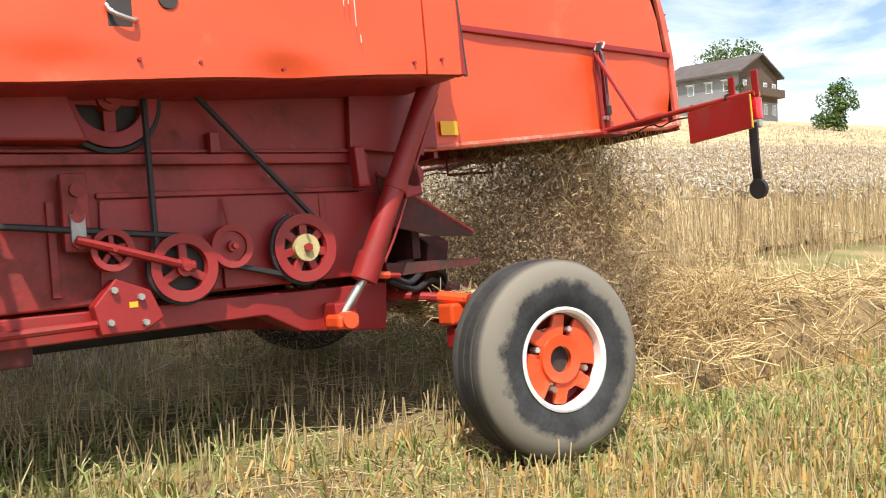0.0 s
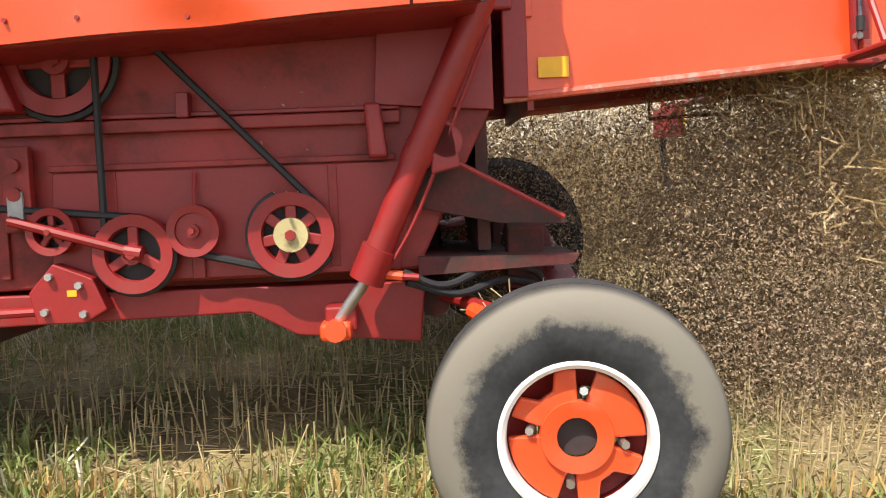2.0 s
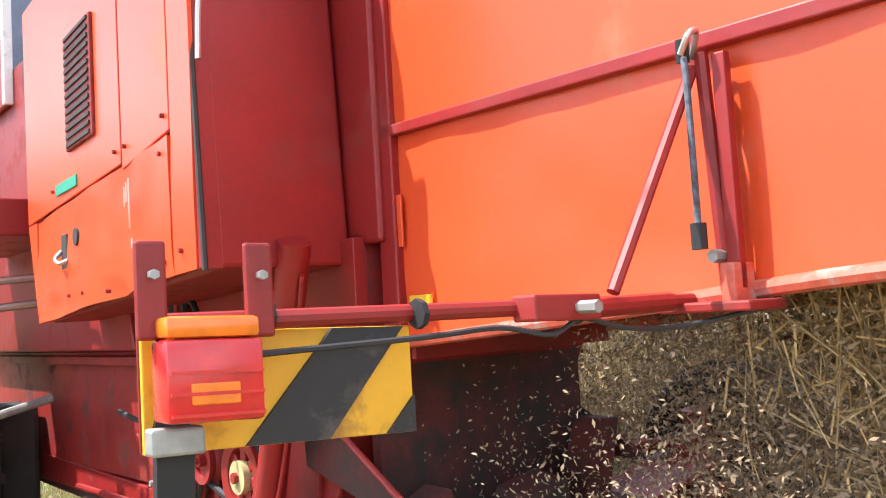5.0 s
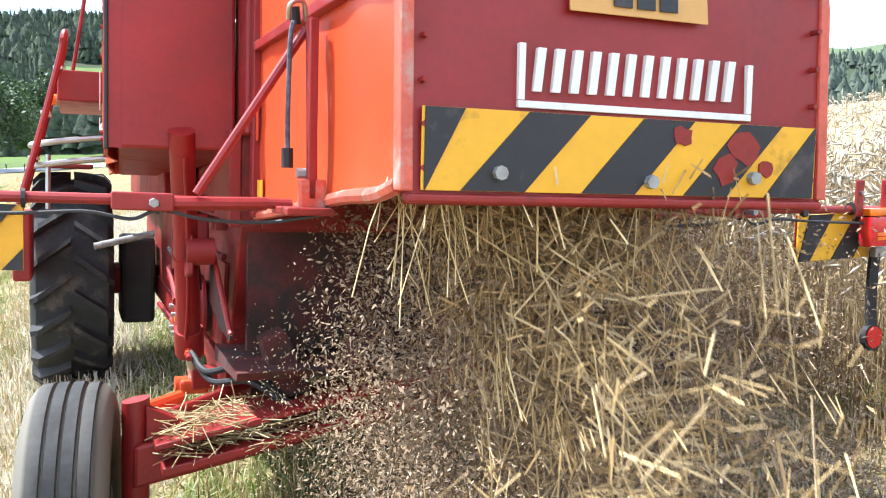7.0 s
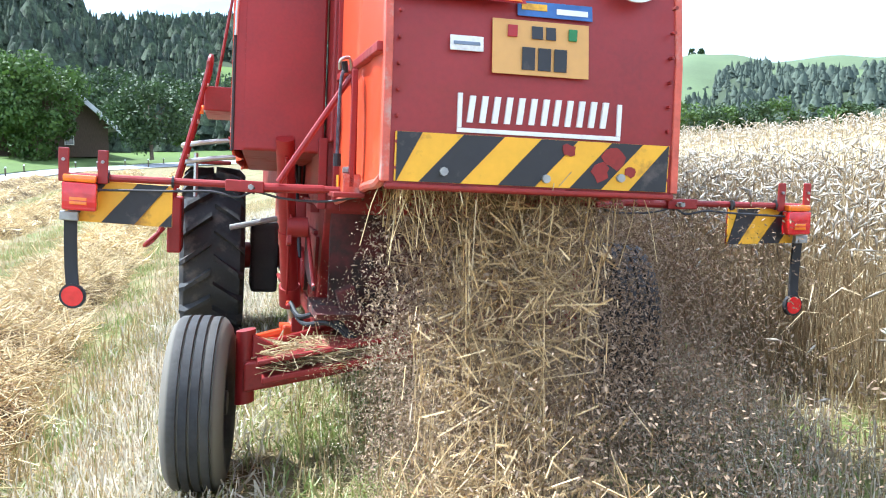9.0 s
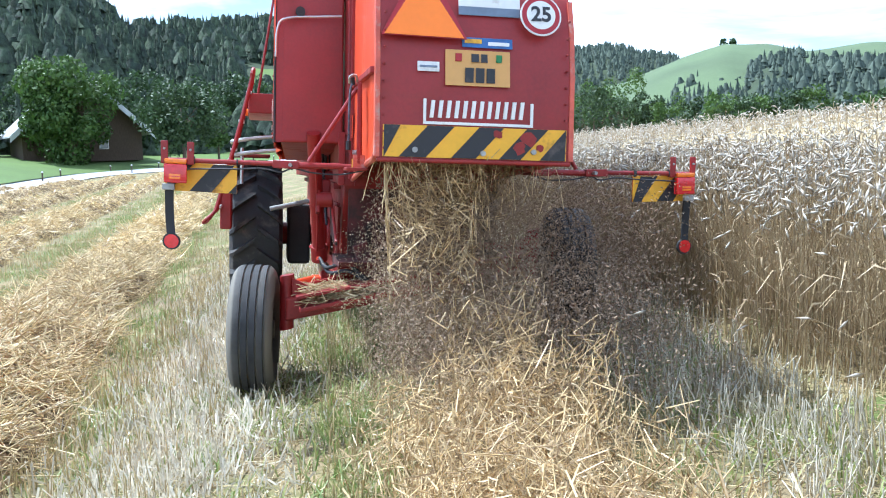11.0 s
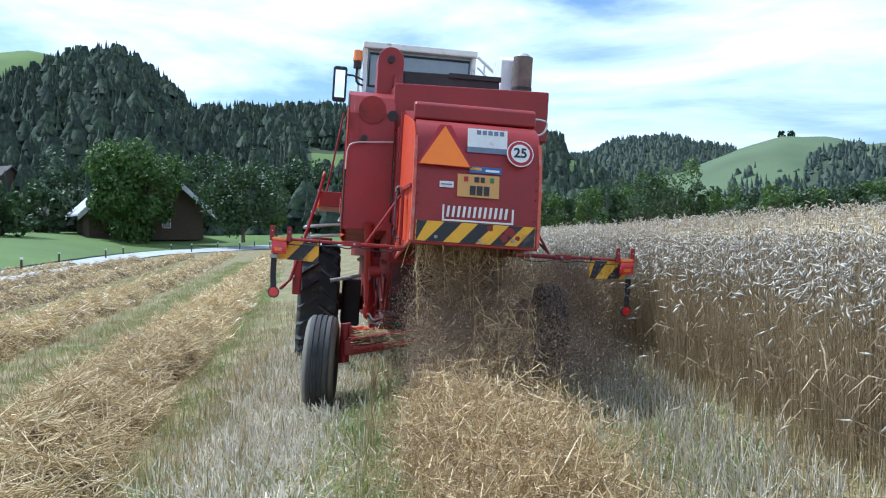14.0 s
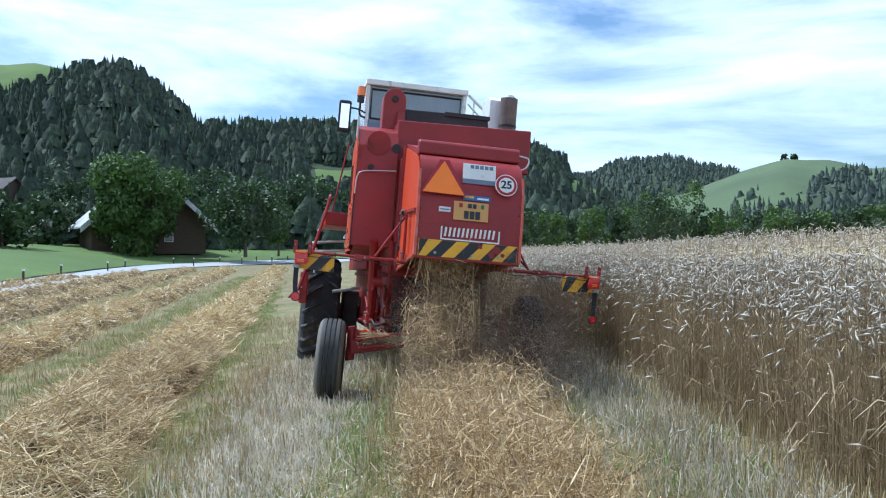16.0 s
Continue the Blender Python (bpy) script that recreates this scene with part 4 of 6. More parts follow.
def light_arm(s):
    """The folding bar with its striped board, lamp and rubber flag; s: side."""
    y0, z = 0.62, 1.437
    arm = P("light_bar", rod((s * 0.50, y0, z), (s * 1.42, 0.60, z - 0.012), 0.0125, 10), RED, "red tubular light bar", True)
    P("bar_sleeve", rod((s * 0.56, y0, z), (s * 0.84, 0.61, z - 0.004), 0.016, 10), RED, "", True)
    P("bar_joint", box(s * 0.77, s * 0.90, 0.585, 0.635, z - 0.020, z + 0.020, 0.004), RED)
    P("bolt", rod((s * 0.815, 0.55, z), (s * 0.815, 0.60, z), 0.010, 6), ZINC, "bolt head")
    P("bar_bracket", box(s * 0.43, s * 0.54, 0.48, 0.66, z - 0.022, z - 0.004, 0.004), RED_OLD)
    P("bar_bracket", box(s * 0.44, s * 0.50, 0.53, 0.56, z - 0.02, z + 0.06, 0.004), EDGE)
    brace = P("brace", rod((s * 0.475, 0.60, 1.845), (s * 0.72, 0.605, z + 0.02), 0.011, 8), RED, "thin diagonal brace", True)
    P("brace_post", rod((s * 0.468, 0.585, 1.87), (s * 0.463, 0.57, 1.45), 0.013, 8), RED, "", True)
    P("brace_post", box(s * 0.462, s * 0.482, 0.53, 0.556, 1.45, 1.86, 0.003), RED)
    P("nut", rod((s * 0.47, 0.571, 1.51), (s * 0.50, 0.571, 1.51), 0.012, 6), ZINC)
    x0, x1 = s * 1.075, s * 1.425
    P("striped_board", box(x0, x1, 0.628, 0.636, z - 0.165, z - 0.02, 0.002), YELLOW, "yellow board with black diagonal stripes")
    bands = [(-1.308, -1.20, -1.088, -1.19), (-1.424, -1.40, -1.285, -1.385)] if s < 0 else [(1.076, 1.125, 1.225, 1.12), (1.225, 1.325, 1.423, 1.335)]
    for b0, b1, b2, b3 in bands:
        P("stripe", prism([(b0, z - 0.164), (b1, z - 0.164), (b2, z - 0.021), (b3, z - 0.021)], 1, 0.6225, 0.640), BLACK, "black diagonal stripe")
    if s < 0:
        P("stripe", prism([(-1.118, z - 0.164), (-1.076, z - 0.164), (-1.076, z - 0.115)], 1, 0.6225, 0.640), BLACK)
    P("board_face", box(x0, x1, 0.641, 0.645, z - 0.164, z - 0.021, 0.001), RED, "red painted front of the board")
    for xx in (1.30, 1.425):
        P("upright", box(s * xx - 0.017, s * xx + 0.017, 0.585, 0.597, z - 0.03, z + 0.085, 0.004), RED, "red flat upright with a bolt hole")
        P("bolt", rod((s * xx, 0.575, z + 0.045), (s * xx, 0.59, z + 0.045), 0.006, 6), ZINC)
    lamp = P("tail_lamp", box(s * 1.315, s * 1.425, 0.55, 0.60, z - 0.125, z - 0.030, 0.006), LAMP_RED, "red tail lamp lens", True)
    part("indicator", box(s * 1.317, s * 1.423, 0.552, 0.60, z - 0.029, z - 0.004, 0.006), LAMP_AMBER, lamp, "amber indicator lens", True)
    for k in range(3):
        part("lens_rib", box(s * 1.318, s * 1.422, 0.546, 0.551, z - 0.118 + 0.024 * k, z - 0.114 + 0.024 * k, 0), LAMP_RED, lamp)
    # An unlit amber patch puts the lens's glow into colour.
    part("lens_glow", box(s * 1.345, s * 1.40, 0.5465, 0.551, z - 0.105, z - 0.08, 0.002), LAMP_AMBER, lamp, "amber patch painted as the glow in the lens")
    P("reflector_bracket", box(s * 1.375, s * 1.435, 0.575, 0.60, z - 0.162, z - 0.130, 0.004), ZINC, "galvanised clamp")
    fx = s * 1.402
    bm = bmesh.new()
    pts = curve_points([(fx, 0.60, z - 0.14), (fx, 0.605, z - 0.25), (fx + s * -0.004, 0.60, z - 0.33), (fx - s * 0.012, 0.585, z - 0.40)], 6)
    rows = [[bm.verts.new((p.x + dx, p.y + dy, p.z)) for dx, dy in ((-0.021, -0.006), (0.021, -0.006), (0.021, 0.006), (-0.021, 0.006))] for p in pts]
    for a, b in zip(rows, rows[1:]):
        for k in range(4):
            bm.faces.new((a[k], a[(k + 1) % 4], b[(k + 1) % 4], b[k]))
    bm.faces.new(rows[0])
    bm.faces.new(rows[-1][::-1])
    bmesh.ops.recalc_face_normals(bm, faces=bm.faces)
    P("rubber_strap", bm, BELT, "black rubber strap")
    q = pts[-1]
    P("flag_disc", rod((q.x, q.y - 0.01, q.z - 0.02), (q.x, q.y + 0.012, q.z - 0.022), 0.043, 20), BELT, "black round holder")
    P("flag_reflector", rod((q.x, q.y - 0.014, q.z - 0.02), (q.x, q.y - 0.009, q.z - 0.02), 0.035, 20), LAMP_RED, "round red reflector")
    # cables
    P("cable", tube(curve_points([(s * 0.44, 0.5, 1.42), (s * 0.56, 0.60, 1.395), (s * 0.70, 0.60, 1.40), (s * 0.80, 0.60, 1.42), (s * 0.86, 0.60, 1.398), (s * 0.95, 0.60, 1.41), (s * 1.08, 0.59, 1.40), (s * 1.33, 0.58, 1.385)], 6), 0.0042, 6), FOAM, "black cable slung along the bar", True)
    for xx in (0.80, 1.07, 1.28):
        P("cable_tie", rod((s * xx, 0.607, z - 0.005), (s * (xx + 0.008), 0.607, z - 0.005), 0.021, 8), BELT)


before = set(harv.children)
light_arm(-1)
light_arm(1)
# the folding bars sweep ahead and rise a little towards their ends
for ob in set(harv.children) - before:
    for v in [q for o in (ob, *ob.children) for q in o.data.vertices]:
        k = (abs(v.co.x) - 0.82) / 0.6
        if k > 0:
            v.co.y += 0.08 * k
            v.co.x *= 1 + 0.008 * k
        v.co.z -= 0.022 * (1 - min(max(k, 0), 1))
P("rope", tube(curve_points([(-0.50, 0.60, 1.85), (-0.515, 0.585, 1.80), (-0.52, 0.58, 1.65), (-0.52, 0.58, 1.52)], 6), 0.006, 8), ROPE, "grey braided rope hanging from the bracket")
P("rope_knot", rod((-0.52, 0.58, 1.50), (-0.52, 0.58, 1.545), 0.014, 8), BELT)
P("rope_knot", rod((-0.50, 0.60, 1.83), (-0.505, 0.595, 1.87), 0.012, 8), BELT)
P("hook", tube(curve_points([(-0.475, 0.60, 1.84), (-0.49, 0.575, 1.88), (-0.52, 0.57, 1.87), (-0.52, 0.59, 1.84)], 5), 0.006), STEEL)


# ---- body ----
def body():
    # tall side boxes over the threshing body
    for s in (-1,):
        X, X0 = s * 0.885, s * 0.44
        o = [(1.80, 1.565), (1.86, 2.62), (1.98, 2.80), (2.12, 2.86), (3.80, 2.86), (3.78, 1.95), (3.62, 1.47)]
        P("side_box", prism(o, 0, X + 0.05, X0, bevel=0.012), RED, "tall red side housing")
        # doors and panels, slightly proud, with sunlight put into their orange tone
        P("cover_panel", grid_sheet(X, 1.995, 3.62, 1.56, 1.47, 1.94, 1.885, 0.012, ny=36, dent=0.014, seed=5, extra=lambda y, z: 0.035 * math.exp(-((y - 2.55) / 0.16) ** 2 - ((z - 1.53) / 0.06) ** 2) + 0.03 * math.exp(-((y - 3.35) / 0.2) ** 2 - ((z - 1.52) / 0.08) ** 2)), ORANGE, "lower cover panel with dents, toned orange as sunlit", True)
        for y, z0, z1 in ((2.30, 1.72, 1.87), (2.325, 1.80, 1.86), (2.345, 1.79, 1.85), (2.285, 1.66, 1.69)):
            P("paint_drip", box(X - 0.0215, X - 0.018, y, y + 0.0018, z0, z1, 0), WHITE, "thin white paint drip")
        P("front_cheek", prism([(3.622, 1.472), (3.622, 1.885), (3.77, 1.885)], 0, X, X + 0.06, bevel=0.003), ORANGE, "cheek of the housing, toned orange as sunlit")
        P("rear_strip", grid_sheet(X, 1.825, 1.985, 1.565, 1.56, 2.65, 2.65, 0.012, ny=4, dent=0.004, seed=7), ORANGE, "corner strip, toned orange as sunlit", True)
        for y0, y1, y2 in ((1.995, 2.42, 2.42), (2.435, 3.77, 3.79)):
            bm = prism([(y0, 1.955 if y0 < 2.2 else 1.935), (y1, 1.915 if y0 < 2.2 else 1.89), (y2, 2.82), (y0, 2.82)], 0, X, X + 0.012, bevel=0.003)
            P("cover_panel", bm, ORANGE, "upper cover panel, toned orange as sunlit")
        P("engine_side", prism([(3.2, 1.34), (3.6, 2.4), (3.66, 2.9), (6.1, 2.9), (6.1, 1.34)], 0, -0.56, -0.44, bevel=0.01), RED, "red body side behind the platform")
        P("box_end", prism([(1.80, 1.565), (1.86, 2.62), (1.98, 2.80), (2.12, 2.86), (2.14, 2.80), (1.90, 2.6), (1.83, 1.57)], 0, X + 0.004, X + 0.06), RED)
        P("edge_trim", tube([(X + 0.01, 1.795, 1.56), (X + 0.01, 1.862, 2.62), (X + 0.01, 1.985, 2.80)], 0.008, 6), DARK, "black rubber edge trim")
        for y, z in ((2.03, 2.0), (2.38, 1.98), (2.48, 1.98), (3.1, 1.56), (2.05, 1.6), (2.38, 2.75), (3.3, 1.97), (2.06, 1.90), (2.6, 1.55), (1.92, 1.62), (2.9, 1.56)):
            P("bolt", rod((X - 0.012, y, z), (X + 0.004, y, z), 0.007, 8), RED_OLD)
        P("latch_hole", rod((X - 0.006, 2.99, 1.765), (X + 0.004, 2.99, 1.765), 0.032, 16), DARK, "black ringed latch hole")
        hs = P("handle_slot", box(X - 0.006, X + 0.004, 3.11, 3.19, 1.66, 1.79, 0.004), DARK, "dark handle recess")
        part("handle", tube(curve_points([(X - 0.004, 3.10, 1.69), (X - 0.03, 3.12, 1.68), (X - 0.03, 3.18, 1.70), (X - 0.004, 3.19, 1.73)], 4), 0.008), STEEL, hs, "bare steel handle")
        gr = P("vent_grille", box(X - 0.012, X + 0.002, 2.70, 3.05, 2.08, 2.50, 0.004), RED_OLD, "rectangular vent grille")
        for k in range(14):
            part("slat", box(X - 0.018, X - 0.010, 2.72, 3.03, 2.09 + 0.03 * k, 2.102 + 0.03 * k, 0), DARK, gr)
        P("warning_label", box(X - 0.006, X + 0.002, 2.95, 3.25, 1.945, 1.985, 0.001), material("green_film", (0.03, 0.3, 0.2), 0.5), "green printed strip")
        # rear face details
        P("latch_hole", rod((-0.72, 1.86, 2.39), (-0.72, 1.80, 2.39), 0.030, 16), DARK, "black ringed latch hole")
        P("back_rail", tube(curve_points([(-0.87, 1.80, 2.10), (-0.86, 1.79, 2.28), (-0.80, 1.79, 2.34), (-0.60, 1.79, 2.36), (-0.46, 1.79, 2.37)], 5), 0.008), STEEL, "thin grey rail")
        P("round_cover", rod((-0.66, 1.88, 2.66), (-0.66, 1.83, 2.655), 0.125, 24), RED_OLD, "round dark red bulge")
        P("dark_hole", rod((-0.47, 1.9, 2.62), (-0.47, 1.85, 2.615), 0.05, 16), DARK)
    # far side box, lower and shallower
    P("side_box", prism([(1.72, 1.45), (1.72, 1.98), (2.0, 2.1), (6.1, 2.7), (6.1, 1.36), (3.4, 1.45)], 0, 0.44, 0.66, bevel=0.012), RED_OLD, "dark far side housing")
    # Added plate: shuts out the bright wheat seen past the body.
    P("far_rear_plate", box(0.40, 0.66, 2.03, 2.045, 0.58, 1.45, 0.003), DARK, "dark plate added to close the bright gap on the far side")
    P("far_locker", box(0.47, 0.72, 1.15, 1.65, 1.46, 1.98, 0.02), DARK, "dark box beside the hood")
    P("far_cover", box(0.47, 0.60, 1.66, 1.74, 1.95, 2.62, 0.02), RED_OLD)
    # threshing body with ribs
    P("body_shell", prism([(2.0, 0.80), (1.75, 1.30), (1.75, 1.66), (6.2, 1.60), (6.2, 0.74), (3.4, 0.78)], 0, -0.43, 0.43, bevel=0.008), RED_OLD, "dusty red threshing body")
    P("side_rail", box(-0.475, -0.43, 2.04, 6.0, 1.27, 1.31, 0.004), RED_OLD, "long flanged rail")
    P("side_rail", box(-0.455, -0.43, 2.04, 6.0, 1.315, 1.33, 0.003), RED)
    P("side_rib", box(-0.45, -0.43, 2.06, 3.16, 1.155, 1.175, 0.003), RED_OLD)
    P("sieve_panel", prism([(2.06, 0.80), (1.98, 1.15), (3.15, 1.15), (3.17, 0.80)], 0, -0.447, -0.43, bevel=0.003), RED, "red sieve side panel")
    P("rear_cheek", prism([(1.74, 1.30), (1.74, 1.64), (2.10, 1.62), (2.12, 1.33)], 0, -0.47, -0.43, bevel=0.003), RED)
    P("chassis_beam", prism([(2.0, 0.56), (1.98, 0.76), (6.0, 0.78), (6.0, 0.62), (2.55, 0.68), (2.4, 0.60)], 0, -0.44, -0.30, bevel=0.006), RED, "heavy chassis beam")
    P("chassis_beam", prism([(2.0, 0.56), (1.98, 0.76), (6.0, 0.78), (6.0, 0.62), (2.55, 0.68), (2.4, 0.60)], 0, 0.30, 0.44, bevel=0.006), RED_OLD)
    P("hook_lug", box(-0.49, -0.43, 2.70, 2.74, 1.31, 1.39, 0.004), RED)
    for y in (2.25, 2.95, 3.3):
        P("rib", box(-0.452, -0.43, y, y + 0.03, 0.82, 1.15, 0.003), RED_OLD)
    # rear opening with slanted chaff guide; a plate coloured for grime and shade fills it
    P("inside", box(-0.40, 0.40, 1.76, 1.80, 0.85, 1.55, 0), GRIMY_SHADED, "plate darkened as the shaded opening of the straw walkers")
    P("chaff_guide", prism([(2.02, 1.22), (1.52, 0.95), (1.53, 0.93), (1.74, 0.94), (2.0, 1.0)], 0, -0.50, -0.488, bevel=0.002), GRIMY_SHADED, "dark slanted side guide")
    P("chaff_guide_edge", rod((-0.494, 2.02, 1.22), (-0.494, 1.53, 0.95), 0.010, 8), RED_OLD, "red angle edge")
    P("chaff_guide", prism([(2.02, 1.22), (1.52, 0.95), (1.53, 0.93), (1.74, 0.94), (2.0, 1.0)], 0, 0.40, 0.412, bevel=0.002), GRIMY_SHADED)
    P("chaff_pan", prism([(2.0, 0.78), (1.5, 0.80), (1.48, 0.83), (2.0, 0.84)], 0, -0.48, 0.40), GRIMY_SHADED)
    P("hose", tube(curve_points([(-0.56, 2.05, 0.80), (-0.52, 1.92, 0.75), (-0.42, 1.75, 0.80), (-0.35, 1.6, 0.76), (-0.2, 1.55, 0.62)], 6), 0.013, 8), BELT, "black hydraulic hose", True)
    P("hose", tube(curve_points([(-0.55, 2.04, 0.77), (-0.50, 1.88, 0.72), (-0.40, 1.72, 0.75), (-0.3, 1.58, 0.70), (-0.15, 1.6, 0.6)], 6), 0.013, 8), BELT, "black hydraulic hose", True)


before = set(harv.children)
body()
# the tall housing draws in a little towards the front
for ob in set(harv.children) - before:
    for v in [q for o in (ob, *ob.children) for q in o.data.vertices]:
        if v.co.x < -0.6 and v.co.y < 4:
            v.co.x += 0.045 * max(v.co.y - 1.8, 0)
P("underbody", box(-0.42, 0.42, 3.4, 6.0, 0.60, 0.745, 0.01), GRIMY_SHADED, "grimy underside of the threshing body, darkened as shaded")
P("final_drive", box(-0.68, -0.46, 5.0, 5.44, 0.46, 1.05, 0.03), DARK, "dark drive casing beside the front wheel")
P("cross_member", rod((-0.86, 4.55, 1.02), (-0.50, 4.60, 1.10), 0.022, 10), ZINC, "pale worn rod across the frame", True)


def pulley(y, z, r, spokes, hub_mat, x=-0.50, holes=True):
    w = thing("pulley", "", "")
    w.parent = harv
    w.location = (x, y, z)
    part("rim", lathe([(r, -0.025), (r, -0.012), (r * 0.93, 0.0), (r, 0.012), (r, 0.025), (r * 0.70, 0.022), (r * 0.66, 0.0), (r * 0.70, -0.022)], 32), RED, w, "red grooved rim", True)
    if spokes:
        for k in range(spokes):
            a = k * 2 * math.pi / spokes
            bm = box(-0.012, 0.012, -r * 0.13, r * 0.13, r * 0.22, r * 0.74, 0.004)
            bmesh.ops.rotate(bm, verts=bm.verts, matrix=Matrix.Rotation(a, 3, "X"))
            part("spoke", bm, RED, w)
    else:
        part("web", rod((-0.01, 0, 0), (0.008, 0, 0), r * 0.86, 28), RED, w)
    part("hub", rod((-0.034, 0, 0), (0.03, 0, 0), r * (0.40 if hub_mat is CREAM else 0.26), 24), hub_mat, w, "", True)
    part("nut", rod((-0.05, 0, 0), (-0.03, 0, 0), r * 0.13, 6), RED_OLD, w)
    part("backing", rod((0.03, 0, 0), (0.05, 0, 0), r * 0.8, 24), DARK, w)
    return w


pulley(2.395, 0.93, 0.135, 7, CREAM)
pulley(2.70, 0.955, 0.082, 0, RED)
pulley(2.89, 0.89, 0.125, 3, RED)
pulley(3.14, 0.97, 0.075, 5, RED_OLD)
pulley(3.10, 1.50, 0.17, 4, RED, x=-0.47)


def belt(a, b, ra, rb, x, side):
    a, b = Vector((x, *a)), Vector((x, *b))
    d = (b - a).normalized()
    n = Vector((0, -d.z, d.y)) * side
    return rod(a + n * ra, b + n * rb, 0.012, 6)


P("belt", belt((2.395, 0.93), (2.95, 1.62), 0.125, 0.05, -0.50, 1), BELT, "black drive belt")
P("belt", belt((2.395, 0.93), (2.70, 0.955), 0.12, 0.07, -0.50, -1), BELT, "black drive belt")
P("belt", belt((2.89, 0.89), (2.95, 1.62), 0.09, 0.03, -0.495, -1), BELT, "black drive belt")
P("belt", belt((2.89, 0.89), (3.6, 1.02), 0.115, 0.06, -0.50, 1), BELT, "black drive belt")
P("belt_arc", tube([(-0.50, 2.395 + 0.138 * math.cos(a), 0.93 + 0.138 * math.sin(a)) for a in np.linspace(-2.6, 1.2, 20)], 0.010, 6), BELT)
P("belt_arc", tube([(-0.50, 2.89 + 0.128 * math.cos(a), 0.89 + 0.128 * math.sin(a)) for a in np.linspace(-3.6, 0.6, 20)], 0.010, 6), BELT)
P("belt_arc", tube([(-0.47, 3.10 + 0.18 * math.cos(a), 1.50 + 0.18 * math.sin(a)) for a in np.linspace(2.6, 6.4, 20)], 0.014, 6), BELT)
P("tension_arm", rod((-0.53, 2.90, 0.90), (-0.53, 3.26, 1.01), 0.016, 8), RED, "tensioner arm")
P("tension_arm", rod((-0.53, 2.86, 0.89), (-0.53, 2.91, 0.90), 0.022, 10), RED)
P("crank_plate", box(-0.50, -0.46, 3.20, 3.29, 0.97, 1.24, 0.006), RED_OLD, "crank with two bolts")
for z in (1.0, 1.09, 1.18):
    P("bolt", rod((-0.52, 3.245, z), (-0.49, 3.245, z), 0.022, 10), RED_OLD)
P("link_plate", box(-0.515, -0.50, 3.22, 3.27, 1.0, 1.10, 0.004), ZINC)
P("foot_bracket", prism([(2.98, 0.72), (3.02, 0.82), (3.14, 0.87), (3.22, 0.78), (3.2, 0.68), (3.05, 0.68)], 0, -0.52, -0.45, bevel=0.005), RED, "bolted bracket with a faded label")
P("bracket_label", box(-0.5225, -0.5185, 3.07, 3.10, 0.765, 0.785, 0.001), YELLOW)
for y, z in ((3.05, 0.71), (3.15, 0.83), (3.17, 0.72), (3.06, 0.80)):
    P("bolt", rod((-0.54, y, z), (-0.515, y, z), 0.012, 6), ZINC)
P("linkage_rod", rod((-0.50, 3.2, 0.72), (-0.50, 4.2, 0.70), 0.015, 8), RED)
P("cross_shaft", rod((-0.50, 2.70, 1.02), (-0.46, 2.70, 1.14), 0.006, 6), RED_OLD)
P("pulley_support", box(-0.47, -0.44, 2.68, 2.72, 0.80, 0.90, 0.003), RED_OLD)


def ram():
    top, knee, foot = Vector((-0.63, 1.775, 1.63)), Vector((-0.555, 2.16, 0.79)), Vector((-0.527, 2.265, 0.645))
    d = (knee - top).normalized()
    c = P("ram_cylinder", rod(top, knee, 0.045, 20), RED, "stout red lifting cylinder", True)
    part("end_cap", rod(knee - d * 0.10, knee + d * 0.012, 0.056, 20), RED, c, "", True)
    part("mid_ring", rod(top + d * 0.5, top + d * 0.54, 0.050, 20), RED, c, "", True)
    part("pipe", tube(curve_points([knee - d * 0.06 + Vector((-0.02, -0.06, 0)), knee - d * 0.2 + Vector((-0.01, -0.075, 0)), top + d * 0.45 + Vector((0, -0.07, 0)), top + d * 0.1 + Vector((0, -0.06, 0))], 6), 0.007), RED, c)
    P("ram_rod", rod(knee, foot, 0.019, 14), STEEL, "shiny steel ram rod", True)
    # Foot and union are red parts given the sunlit orange tone.
    P("ram_foot", box(-0.585, -0.47, 2.215, 2.315, 0.595, 0.655, 0.015), ORANGE, "bolted ram foot")
    P("ram_foot", rod((-0.60, 2.265, 0.63), (-0.44, 2.265, 0.63), 0.034, 14), ORANGE, "", True)
    P("ram_union", rod((-0.56, 2.13, 0.80), (-0.57, 2.05, 0.79), 0.016, 8), ORANGE, "pipe union")
    P("ram_union", rod((-0.57, 2.06, 0.79), (-0.575, 2.0, 0.785), 0.011, 8), RED)
    P("pivot_boss", rod((-0.60, 1.90, 1.20), (-0.50, 1.90, 1.20), 0.05, 16), RED, "", True)
    P("pivot_arm", prism([(1.86, 1.12), (1.88, 1.26), (1.95, 1.27), (1.95, 1.10)], 0, -0.60, -0.575, bevel=0.006), RED)
    P("pivot_arm", prism([(2.08, 1.16), (2.10, 1.33), (2.15, 1.33), (2.14, 1.16)], 0, -0.55, -0.49, bevel=0.01), RED)


ram()


